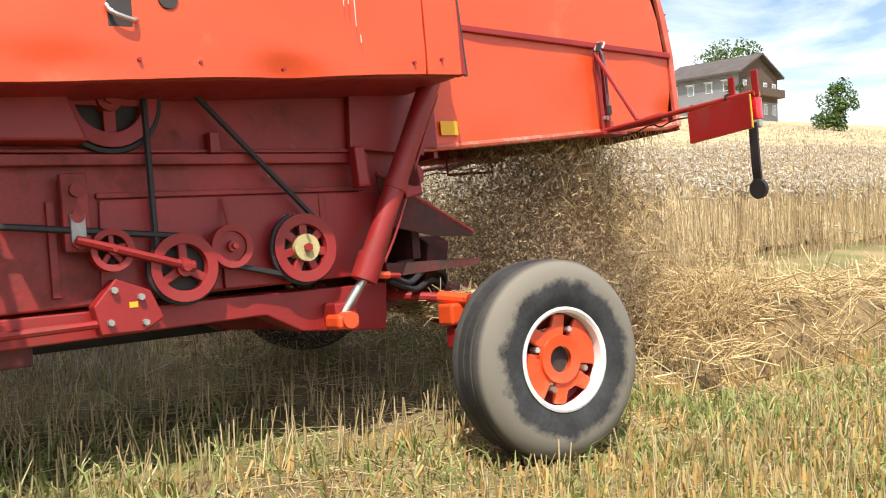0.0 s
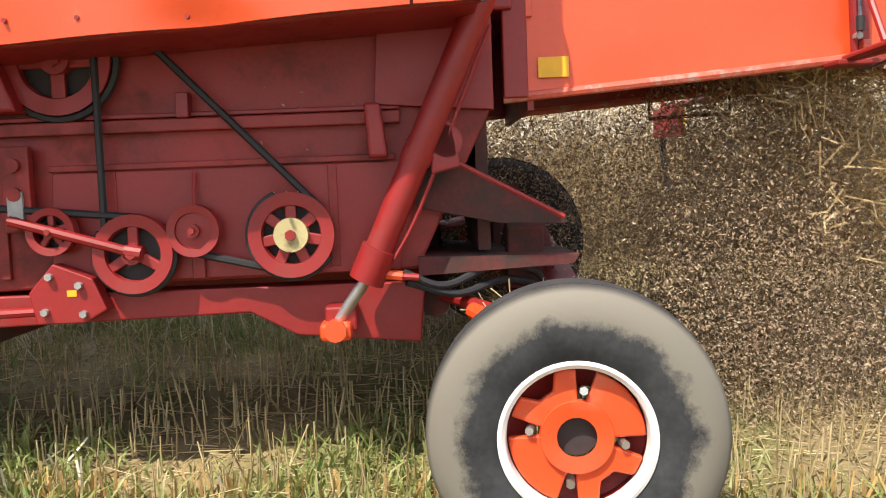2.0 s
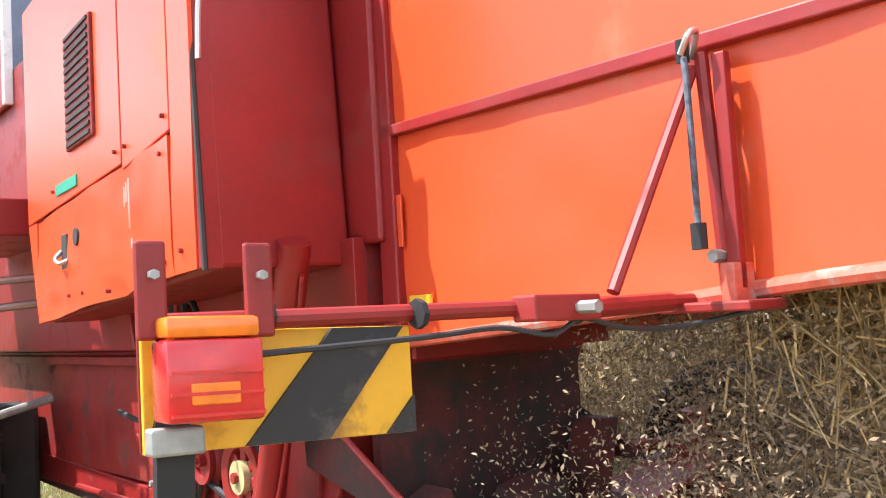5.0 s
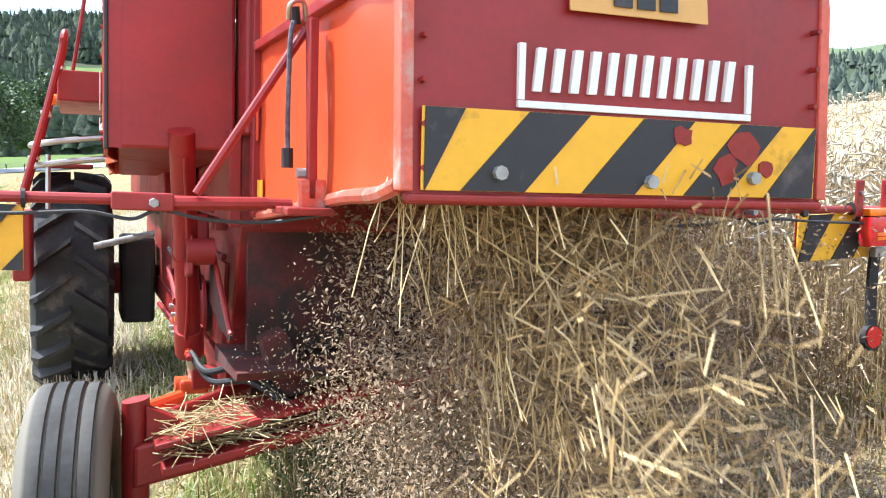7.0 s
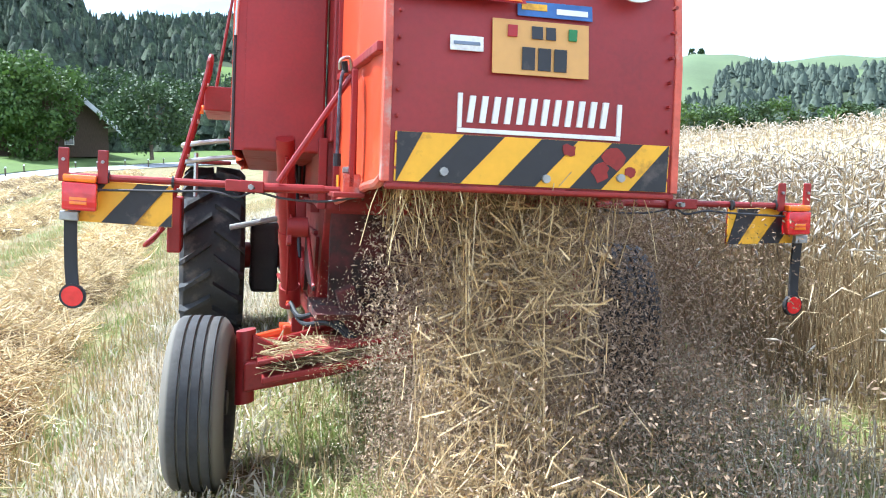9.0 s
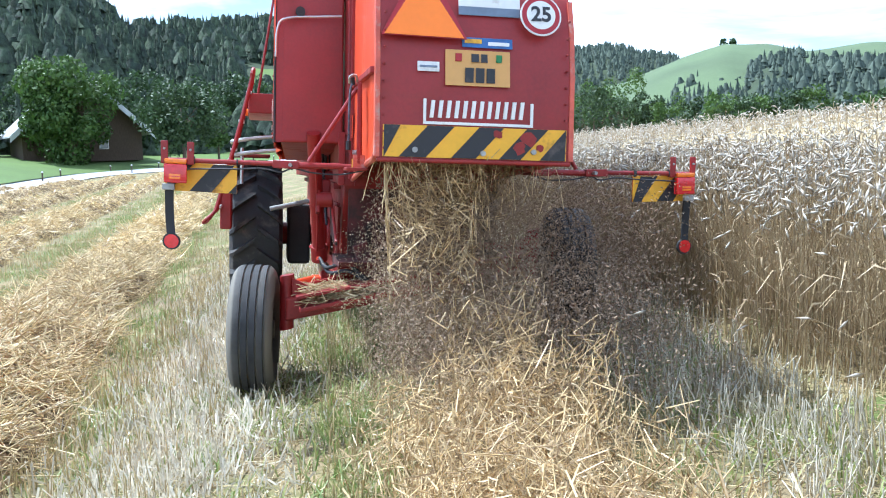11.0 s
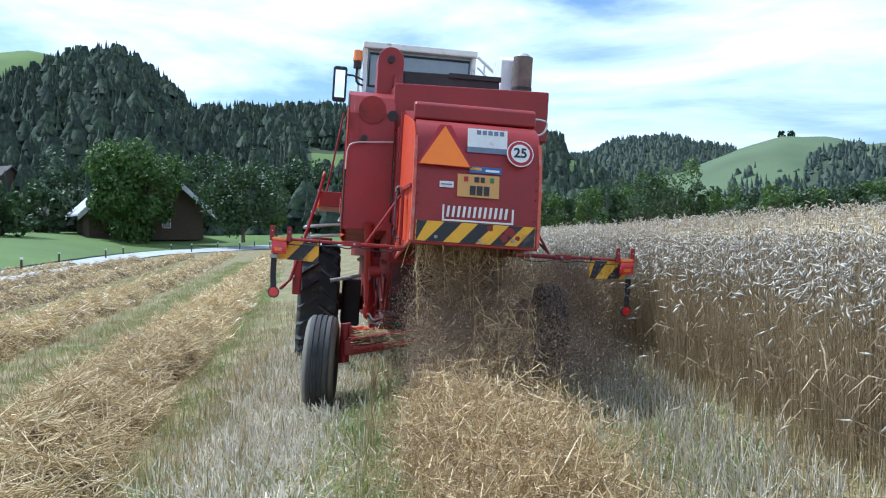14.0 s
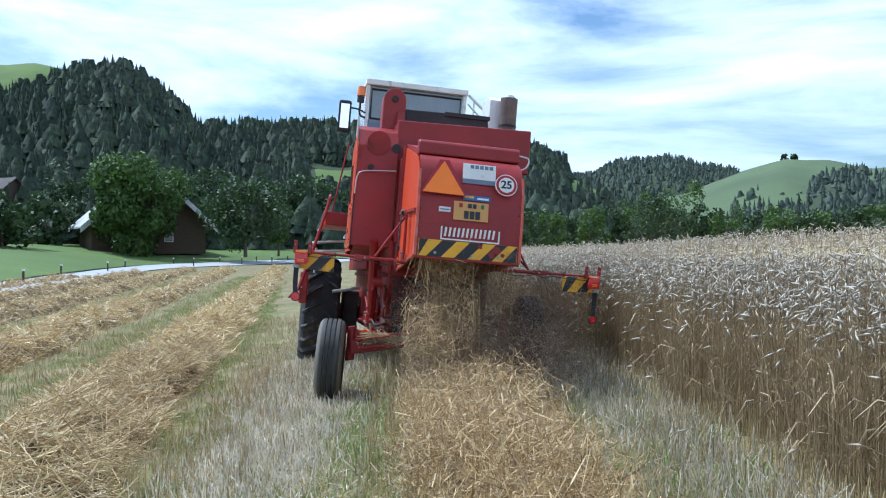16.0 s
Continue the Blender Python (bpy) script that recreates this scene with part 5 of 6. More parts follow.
def axle():
    P("axle_beam", box(-0.80, 0.80, 1.53, 1.66, 0.42, 0.56, 0.012), RED_OLD, "heavy steering axle beam")
    P("axle_flange", box(-0.74, 0.74, 1.44, 1.70, 0.555, 0.575, 0.004), RED)
    P("axle_flange", box(-0.72, 0.72, 1.42, 1.52, 0.47, 0.50, 0.006), RED, "front lip of the axle")
    for s in (-1, 1):
        P("king_pin", rod((s * 0.79, 1.60, 0.36), (s * 0.79, 1.60, 0.70), 0.045, 14), RED, "", True)
        P("axle_gusset", prism([(s * 0.76, 0.56), (s * 0.60, 0.57), (s * 0.76, 0.68)], 1, 1.55, 1.60, bevel=0.004), RED)
        P("steer_arm", rod((s * 0.78, 1.62, 0.60), (s * 0.35, 1.92, 0.64), 0.022, 10), RED, "steering rod", True)
        P("axle_stay", prism([(s * 0.20, 0.58), (s * 0.32, 0.58), (s * 0.38, 0.80), (s * 0.30, 0.82)], 1, 1.58, 1.70, bevel=0.006), GRIMY_SHADED)
    P("ram_bracket", box(-0.54, -0.22, 2.20, 2.30, 0.56, 0.64, 0.008), RED, "red cross bracket")
    P("cross_tube", rod((-0.36, 1.95, 0.62), (0.36, 1.95, 0.62), 0.05, 16), GRIMY_SHADED, "", True)
    P("tie_plate", prism([(1.50, 0.57), (1.52, 0.72), (1.66, 0.74), (1.70, 0.57)], 0, -0.08, 0.08, bevel=0.01), GRIMY_SHADED)


before = set(harv.children)
axle()
# the pendulum axle tilts with the slope
for ob in set(harv.children) - before:
    for v in ob.data.vertices:
        v.co.z += 0.192 * (v.co.x + 0.985) if v.co.y < 1.9 or v.co.x > 0 else 0.06


def ribbed_wheel(s):
    """Steered rear wheel: five-ribbed tyre on a white-edged orange rim."""
    w = thing("wheel", "", "")
    w.parent = harv
    w.location = (s * 0.985 + 0.02 * (s + 1), 1.60, 0.40 + 0.195 * (s + 1))
    o = -1  # the outer face looks to -x
    prof = [(0.192, -0.100), (0.212, -0.120), (0.262, -0.132), (0.32, -0.133), (0.355, -0.124), (0.378, -0.108), (0.392, -0.092)]
    for k in range(4):
        x = -0.092 + 0.046 * k
        prof += [(0.400 - 0.004 * abs(k - 1.5), x + 0.003), (0.402 - 0.003 * abs(k - 1.5), x + 0.037), (0.378, x + 0.039), (0.378, x + 0.046)]
    prof += [(0.392, 0.092), (0.378, 0.108), (0.355, 0.124), (0.32, 0.133), (0.262, 0.132), (0.212, 0.120), (0.192, 0.100), (0.188, 0.0)]
    # The far tyre goes undusted and dark to stand in for shade.
    part("tyre", lathe(prof, 72), RUBBER if s < 0 else RUBBER_DARK, w, "dusty ribbed tyre" if s < 0 else "black ribbed tyre", True)
    part("rim", lathe([(0.201, -0.108), (0.207, -0.122), (0.197, -0.126), (0.186, -0.116), (0.182, -0.070), (0.196, -0.070)], 56), WHITE, w, "white painted rim edge", True)
    part("rim_barrel", lathe([(0.187, -0.066), (0.185, -0.05), (0.182, 0.06), (0.195, 0.06), (0.197, -0.066)], 48), RED_OLD, w, "worn rim barrel", True)
    part("rim_well", lathe([(0.187, -0.03), (0.187, 0.02), (0.12, 0.02), (0.12, 0.0)], 40), RED_OLD, w, "", True)
    # four-lobed orange centre with slots
    for k in range(4):
        a0 = k * math.pi / 2
        out = []
        for i in range(9):
            a = a0 + radians(9) + (math.pi / 2 - radians(18)) * i / 8
            notch = 0.045 if 3 <= i <= 5 and k % 2 == 0 else 0.0
            out.append((0.178 - notch, a))
        inn = [(0.058, a0 + (math.pi / 2) * i / 6) for i in range(6, -1, -1)]
        o2 = [(r * math.cos(a), r * math.sin(a)) for r, a in out] + [(0.105 * math.cos(a0 + math.pi / 2 - radians(7)), 0.105 * math.sin(a0 + math.pi / 2 - radians(7)))]
        o2 += [(r * math.cos(a), r * math.sin(a)) for r, a in inn] + [(0.105 * math.cos(a0 + radians(7)), 0.105 * math.sin(a0 + radians(7)))]
        part("rim_lobe", prism(o2, 0, -0.085, -0.062, bevel=0.006), ORANGE, w, "orange rim lobe")
        part("wheel_nut", rod((-0.100, 0.125 * math.cos(a0), 0.125 * math.sin(a0)), (-0.05, 0.118 * math.cos(a0), 0.118 * math.sin(a0)), 0.012, 6), STEEL, w)
    part("hub_ring", lathe([(0.095, -0.098), (0.098, -0.075), (0.06, -0.06), (0.052, -0.092)], 36), ORANGE, w, "raised hub ring", True)
    part("hub_bore", rod((-0.06, 0, 0), (0.12, 0, 0), 0.056, 24), DARK, w, "dark hub opening")
    if s > 0:
        w.rotation_euler = (0, 0, math.pi)
    return w


def lugged_wheel(s):
    """Large driven front wheel with bar lugs."""
    w = thing("drive_wheel", "", "")
    w.parent = harv
    w.location = (s * 0.985, 5.22, 0.75 + 0.17 * (s + 1))
    R = 0.69
    prof = [(0.36, -0.20), (0.42, -0.235), (0.52, -0.25), (0.61, -0.24), (0.655, -0.21), (0.675, -0.12), (0.68, 0.0), (0.675, 0.12), (0.655, 0.21), (0.61, 0.24), (0.52, 0.25), (0.42, 0.235), (0.36, 0.20), (0.35, 0.0)]
    part("tyre", lathe(prof, 64), RUBBER_DARK, w, "large black tractor tyre", True)
    for k in range(40):
        side = -1 if k % 2 else 1
        a = k * 2 * math.pi / 40
        bm = bmesh.new()
        rows = []
        for i in range(6):
            q = i / 5
            x = side * (0.01 + 0.235 * q)
            th = a + 0.24 * q
            ro = 0.732 - 0.012 * q - (0.045 if i == 5 else 0)
            ri = 0.655 - 0.03 * q
            wd = 0.034
            rows.append([bm.verts.new((x, r * math.cos(th + e), r * math.sin(th + e))) for r, e in ((ri, -wd * 1.25), (ro, -wd * 0.75), (ro, wd * 0.75), (ri, wd * 1.25))])
        for p, q in zip(rows, rows[1:]):
            for j in range(3):
                bm.faces.new((p[j], p[j + 1], q[j + 1], q[j]))
        bm.faces.new(rows[0])
        bm.faces.new(rows[-1][::-1])
        bmesh.ops.recalc_face_normals(bm, faces=bm.faces)
        part("lug", bm, RUBBER_DARK, w)
    part("rim", lathe([(0.365, -0.19), (0.375, -0.20), (0.35, -0.205), (0.33, -0.1), (0.33, 0.1), (0.36, 0.18)], 48), WHITE, w, "pale rim edge", True)
    part("rim_disc", lathe([(0.335, -0.06), (0.335, -0.04), (0.10, 0.0), (0.10, -0.03)], 40), RED_OLD, w, "red wheel disc", True)
    part("hub", rod((-0.08, 0, 0), (0.3, 0, 0), 0.11, 20), RED_OLD, w, "", True)
    return w


WHEELS = [(ribbed_wheel(s), 0.40, s) for s in (-1, 1)]
DRIVEN = [(lugged_wheel(s), 0.74, s) for s in (-1, 1)]
P("front_axle", rod((-0.8, 5.22, 0.75), (0.8, 5.22, 0.75), 0.09, 16), RED_OLD, "front axle tube", True)


def ladder_and_deck():
    # boarding ladder leaning out beside the front wheel
    for dy in (0.0, 0.36):
        P("ladder_rail", tube(curve_points([(-1.33, 3.78 + dy * 0.9, 1.02), (-1.30, 3.80 + dy, 1.10), (-1.14, 3.86 + dy, 1.70), (-1.04, 3.9 + dy, 2.12), (-1.03, 3.9 + dy * 0.9, 2.2)], 5), 0.018, 8), RED, "red ladder rail", True)
    P("ladder_loop", tube(curve_points([(-1.03, 3.9, 2.18), (-1.02, 3.95, 2.24), (-1.02, 4.16, 2.24), (-1.03, 4.23, 2.18)], 5), 0.018, 8), RED, "", True)
    for k in range(5):
        q = k / 4
        x, z = -1.31 + 0.25 * q, 1.06 + 0.98 * q
        P("rung", box(x - 0.02, x + 0.03, 3.80 + 0.09 * q, 4.2, z - 0.01, z + 0.01, 0.004), STEEL, "worn ladder rung")
    P("ladder_foot", tube(curve_points([(-1.33, 3.78, 1.02), (-1.42, 3.8, 0.93), (-1.40, 4.1, 0.93), (-1.33, 4.1, 1.02)], 5), 0.014), RED)
    P("deck", box(-1.06, -0.50, 3.98, 5.2, 1.87, 2.04, 0.01), RED, "red platform box")
    P("amber_marker", rod((-1.10, 3.93, 1.87), (-1.06, 3.93, 1.87), 0.03, 12), LAMP_AMBER, "amber marker lamp")
    for z in (1.45, 1.57):
        P("guard_rail", tube(curve_points([(-0.56, 4.1, z + 0.13), (-0.9, 4.1, z + 0.1), (-1.17, 4.1, z + 0.06), (-1.2, 4.2, z + 0.05)], 4), 0.018, 8), STEEL, "grey painted guard rail", True)
    P("guard_post", rod((-1.12, 4.5, 1.25), (-1.12, 4.5, 1.58), 0.016, 8), STEEL)
    P("mud_guard", box(-1.24, -0.86, 4.75, 5.6, 1.50, 1.53, 0.01), RED_OLD)
    P("stay", rod((-0.98, 4.02, 2.04), (-0.84, 4.05, 2.95), 0.011, 8), RED_OLD, "thin red stay rod")
    P("step_box", box(-1.30, -1.20, 4.15, 4.5, 0.85, 1.25, 0.015), RED, "red toolbox beside the ladder")


ladder_and_deck()
P("far_stay", rod((0.48, 0.62, 1.66), (0.72, 0.61, 1.44), 0.009, 8), DARK, "thin dark stay of the far light bar")
# Knuckle pieces in ORANGE are red steel coloured as if in sun.
P("knuckle", rod((-0.74, 1.78, 0.66), (-0.62, 1.84, 0.68), 0.026, 10), ORANGE, "steering rod end", True)
P("neck", box(-0.43, 0.43, 1.665, 1.9, 1.62, 2.5, 0.01), RED, "red sheet neck behind the hood")
# Added board: stops light leaking under the machine from the far side.
P("far_skirt", box(0.60, 0.64, 2.05, 6.0, 0.58, 1.44, 0.006), DARK, "dark board added low on the far side to block light")
P("knuckle", box(-0.72, -0.62, 1.72, 1.86, 0.56, 0.65, 0.012), ORANGE, "steering arm bracket")
P("knuckle", box(-0.72, -0.64, 1.70, 1.84, 0.46, 0.55, 0.012), RED)


def upper_works():
    # grain tank and its dark extension
    P("grain_tank", prism([(-0.46, 2.5), (1.0, 2.5), (1.0, 2.98), (-0.46, 2.94)], 1, 1.95, 4.6, bevel=0.015), RED, "red grain tank")
    P("tank_extension", prism([(-0.36, 2.94), (0.62, 2.97), (0.60, 3.17), (-0.36, 3.15)], 1, 2.4, 4.3, bevel=0.01), DARK, "dark tank extension boards")
    P("tank_lid", box(0.10, 0.62, 2.38, 2.42, 3.12, 3.17, 0.006), DARK)
    # clean-grain elevator with rounded head
    o = [(-0.60, 2.6)] + [(-0.475 + 0.125 * math.cos(a), 3.235 + 0.125 * math.sin(a)) for a in np.linspace(math.pi, 0, 12)] + [(-0.35, 2.6)]
    P("elevator", prism(o, 1, 2.35, 2.62, bevel=0.01), RED, "red elevator with a rounded head")
    P("elevator_bearing", rod((-0.475, 2.32, 3.235), (-0.475, 2.37, 3.235), 0.035, 12), DARK)
    P("elevator_motor", rod((-0.40, 2.30, 2.96), (-0.40, 2.36, 3.08), 0.05, 12), RED_OLD)
    # air intake box and exhaust drum
    P("intake_box", prism([(3.30, 2.9), (3.30, 3.56), (3.42, 3.62), (3.75, 3.62), (3.75, 2.9)], 0, 0.80, 1.14, bevel=0.012), WHITE, "pale sheet-metal air intake box")
    P("exhaust_drum", rod((1.02, 3.22, 2.92), (1.02, 3.22, 3.58), 0.105, 20), RUST, "brown rusty exhaust drum", True)
    P("drum_band", rod((1.02, 3.22, 3.22), (1.02, 3.22, 3.25), 0.110, 20), DARK, "", True)
    P("drum_cap", rod((1.02, 3.22, 3.58), (1.02, 3.22, 3.62), 0.10, 20, r2=0.05), STEEL, "", True)
    # cab
    zb, zt = 2.7, 4.0
    cab = P("cab_roof", prism([(4.9, 3.92), (4.9, 4.0), (5.0, 4.02), (6.4, 4.02), (6.4, 3.92)], 0, -0.62, 0.82, bevel=0.015), WHITE, "pale cab roof")
    for x in (-0.585, 0.785):
        for y in (4.98, 6.3):
            P("cab_pillar", box(x - 0.025, x + 0.025, y - 0.025, y + 0.025, zb, 3.93, 0.006), WHITE, "pale cab pillar")
    P("cab_wall", box(-0.60, 0.80, 4.97, 5.01, zb, 3.42, 0.006), GREY, "grey cab back")
    P("cab_wall", box(-0.60, -0.57, 5.0, 6.3, zb, 3.3, 0.006), RED)
    P("cab_window", box(-0.555, 0.755, 4.985, 4.993, 3.42, 3.92, 0.002), GLASS, "wide rear cab window")
    P("window_rubber", tube([(-0.53, 4.975, 3.46), (-0.53, 4.975, 3.87), (0.73, 4.975, 3.87), (0.73, 4.975, 3.46), (-0.53, 4.975, 3.46)], 0.014, 6), BELT, "black rubber seal")
    P("cab_window", box(-0.592, -0.584, 5.0, 6.28, 3.3, 3.92, 0.002), GLASS)
    P("cab_frame", tube([(0.84, 5.0, 3.95), (1.25, 5.0, 3.62), (1.25, 5.0, 3.5)], 0.02, 6), WHITE, "slanted pale frame beside the cab")
    P("cab_frame", tube([(0.84, 5.0, 3.82), (1.15, 5.0, 3.55)], 0.014, 6), WHITE)
    P("cab_frame", tube([(0.93, 5.0, 3.87), (0.93, 5.0, 3.5)], 0.012, 6), WHITE)
    # beacon and mirror
    P("beacon_stem", tube(curve_points([(-0.60, 4.95, 3.45), (-0.68, 4.95, 3.5), (-0.68, 4.95, 3.7)], 4), 0.015), DARK)
    P("beacon_base", rod((-0.68, 4.95, 3.66), (-0.68, 4.95, 3.74), 0.05, 14), DARK, "dark lamp foot", True)
    P("beacon", rod((-0.68, 4.95, 3.75), (-0.68, 4.95, 3.88), 0.062, 16, r2=0.05), LAMP_AMBER, "orange flashing beacon", True)
    P("mirror_arm", tube(curve_points([(-0.60, 4.95, 3.52), (-0.72, 4.93, 3.56), (-0.86, 4.92, 3.56)], 4), 0.012), DARK)
    mh = P("mirror_housing", box(-0.97, -0.80, 4.90, 4.95, 3.22, 3.66, 0.03), BELT, "black mirror housing", True)
    part("mirror_glass", box(-0.945, -0.825, 4.893, 4.898, 3.27, 3.61, 0.002), MIRROR, mh, "mirror glass")


upper_works()


# ---- the crop, the stubble and the straw ----
RS = np.random.RandomState(7)


def scatter(n, x0, x1, y0, y1):
    return x0 + (x1 - x0) * RS.rand(n), y0 + (y1 - y0) * RS.rand(n)


def stand(x, y, h, lean, r, knee=True, near=False):
    """Upright stems on the ground with a lean; returns stem mesh and tops with their way."""
    n = len(x)
    z = gz(x, y)
    a = np.stack([x, y, z - 0.02], 1)
    d = RS.normal(size=(n, 2)) * lean[:, None]
    b = np.stack([x + d[:, 0] * h, y + d[:, 1] * h, z + h * np.sqrt(np.maximum(0.15, 1 - (d ** 2).sum(1)))], 1)
    mid = (a + b) / 2 + np.concatenate([-d * h[:, None] * 0.18, np.zeros((n, 1))], 1) if knee else None
    return (stems(a, b, r, mid) if mid is not None or np.max(r) < 0.0055 and h.max() < 0.5 and near else ribbons(a, b, r)), b, d


def ears(tops, d, length, r):
    """Nodding bearded ears at the stem tops: a four-sided spindle each."""
    n = len(tops)
    way = np.concatenate([d * 2.2 + RS.normal(size=(n, 2)) * 0.35, RS.uniform(-1.1, 0.35, (n, 1))], 1)
    way /= np.linalg.norm(way, axis=1, keepdims=True)
    s = np.cross(way, RS.normal(size=(n, 3)))
    s /= np.linalg.norm(s, axis=1, keepdims=True)
    u = np.cross(way, s)
    L, R = length[:, None], r
    p1, p2 = tops + way * L * 0.4, tops + way * L
    v = np.stack([tops, p1 + s * R, p1 - s * R * 0.6 + u * R, p1 - s * R * 0.6 - u * R, p2], 1).reshape(-1, 3)
    f = np.array([[0, 1, 2], [0, 2, 3], [0, 3, 1], [4, 2, 1], [4, 3, 2], [4, 1, 3]])
    f = (f[None] + (np.arange(n) * 5)[:, None, None]).reshape(-1, 3)
    return v, f


def edge_x(y):
    return WHEAT_EDGE + 0.1 * np.clip(-5 - y, 0, 30) + 0.10 * np.sin(y * 0.9) + 0.06 * np.sin(y * 2.7 + 1)


def wheat_field():
    st, ev, o = [], [], 0
    zones = [(30000, 0.0, 2.2, -13, 13, 0.0021, 1.0), (13000, 2.2, 7.5, -20, 22, 0.003, 1.4), (22000, 0.0, 8, -40, -13, 0.0035, 1.5), (9000, 0.0, 6, 13, 45, 0.004, 1.6), (11000, 7.5, 40, -70, 70, 0.006, 3.0)]
    vs, fs = [], []
    for n, x0, x1, y0, y1, r, big in zones:
        x, y = scatter(n, x0, x1, y0, y1)
        if x0 == 0:
            x = x1 * RS.rand(n) ** 1.25
        x = x + edge_x(y)
        h = RS.normal(0.90, 0.09, n).clip(0.55, 1.12) * (0.97 + 0.05 * np.sin(x * 0.8 + y * 0.5))
        lean = np.abs(RS.normal(0.10, 0.07, n)) + (RS.rand(n) < 0.05) * 0.4
        m, top, d = stand(x, y, h, lean, r * RS.uniform(0.7, 1.3, n), knee=x1 < 2.5)
        st.append(m)
        v, f = ears(top, d, RS.uniform(0.07, 0.11, n) * min(big, 1.7), 0.007 * big)
        vs.append(v)
        fs.append(f + o)
        o += len(v)
    tagged(raw("wheat_stalks", *joined(*st), WHEAT), "standing ripe wheat stalks, bleached and dry", "wheat", kind="stuff")
    tagged(raw("wheat_ears", np.concatenate(vs), np.concatenate(fs), EARS), "pale nodding ears of ripe wheat", "wheat", kind="stuff")
    # dry leaf blades hanging among the near stalks
    n = 16000
    x, y = scatter(n, 0, 1.6, -13, 13)
    x = x + edge_x(y)
    h = RS.uniform(0.1, 0.75, n)
    z = gz(x, y) + h
    a = np.stack([x, y, z], 1)
    d = RS.normal(size=(n, 3)) * np.array([1, 1, 0.5])
    d /= np.linalg.norm(d, axis=1, keepdims=True)
    L = RS.uniform(0.08, 0.22, (n, 1))
    side = np.cross(d, RS.normal(size=(n, 3)))
    side /= np.linalg.norm(side, axis=1, keepdims=True)
    b = a + d * L * 0.5 + np.array([0, 0, 0.02])
    c = a + d * L + np.array([0, 0, -1]) * L * 0.4
    w = 0.005
    v = np.stack([a - side * w * 0.6, a + side * w * 0.6, b + side * w, b - side * w, c + side * w * 0.2, c - side * w * 0.2], 1).reshape(-1, 3)
    f = np.array([[0, 1, 2, 3], [3, 2, 4, 5]])
    tagged(raw("wheat_leaves", v, (f[None] + (np.arange(n) * 6)[:, None, None]).reshape(-1, 4), WHEAT), "dry curled wheat leaves", "wheat", kind="stuff")
    # the dense stand farther in
    u = np.concatenate([np.linspace(0.7, 10, 40), np.linspace(10.6, 45, 60), np.linspace(46, 120, 40)])
    w = np.concatenate([np.linspace(-170, -41, 50), np.linspace(-40, 50, 220), np.linspace(51.5, 112, 40)])
    U, W = np.meshgrid(u, w, indexing="ij")
    X = U + edge_x(W)
    near = np.clip((U - 0.7) / 1.3, 0, 1) ** 0.6
    Z = gz(X, W) - 0.02 + 0.72 * near + 0.10 * RS.rand(*U.shape) * np.clip(4 / (U + 2), 0.5, 1)
    i = np.arange(U.size).reshape(U.shape)
    f = np.stack([i[:-1, :-1], i[1:, :-1], i[1:, 1:], i[:-1, 1:]], -1).reshape(-1, 4)
    tagged(raw("wheat_stand", np.stack([X, W, Z], -1).reshape(-1, 3), f, WHEAT_MASS), "dense ripe wheat field running to the horizon", "wheat", kind="stuff")


WHEAT_MASS = material("dense_wheat", (0.40, 0.31, 0.16), 0.85, var=0.45, scale=0.8, fine=26, bump=1.0, stain=(0.50, 0.43, 0.30), stain_amount=0.5, stain_scale=3.0, bump_m=0.08)
wheat_field()


def row_x(c, drift, y):
    """The line of a windrow: straight ahead, swinging out to the left behind."""
    return c - drift * np.maximum(y + 3, 0) + (0.17 if c < -1 else 0.0) * np.minimum(y + 3, 0)


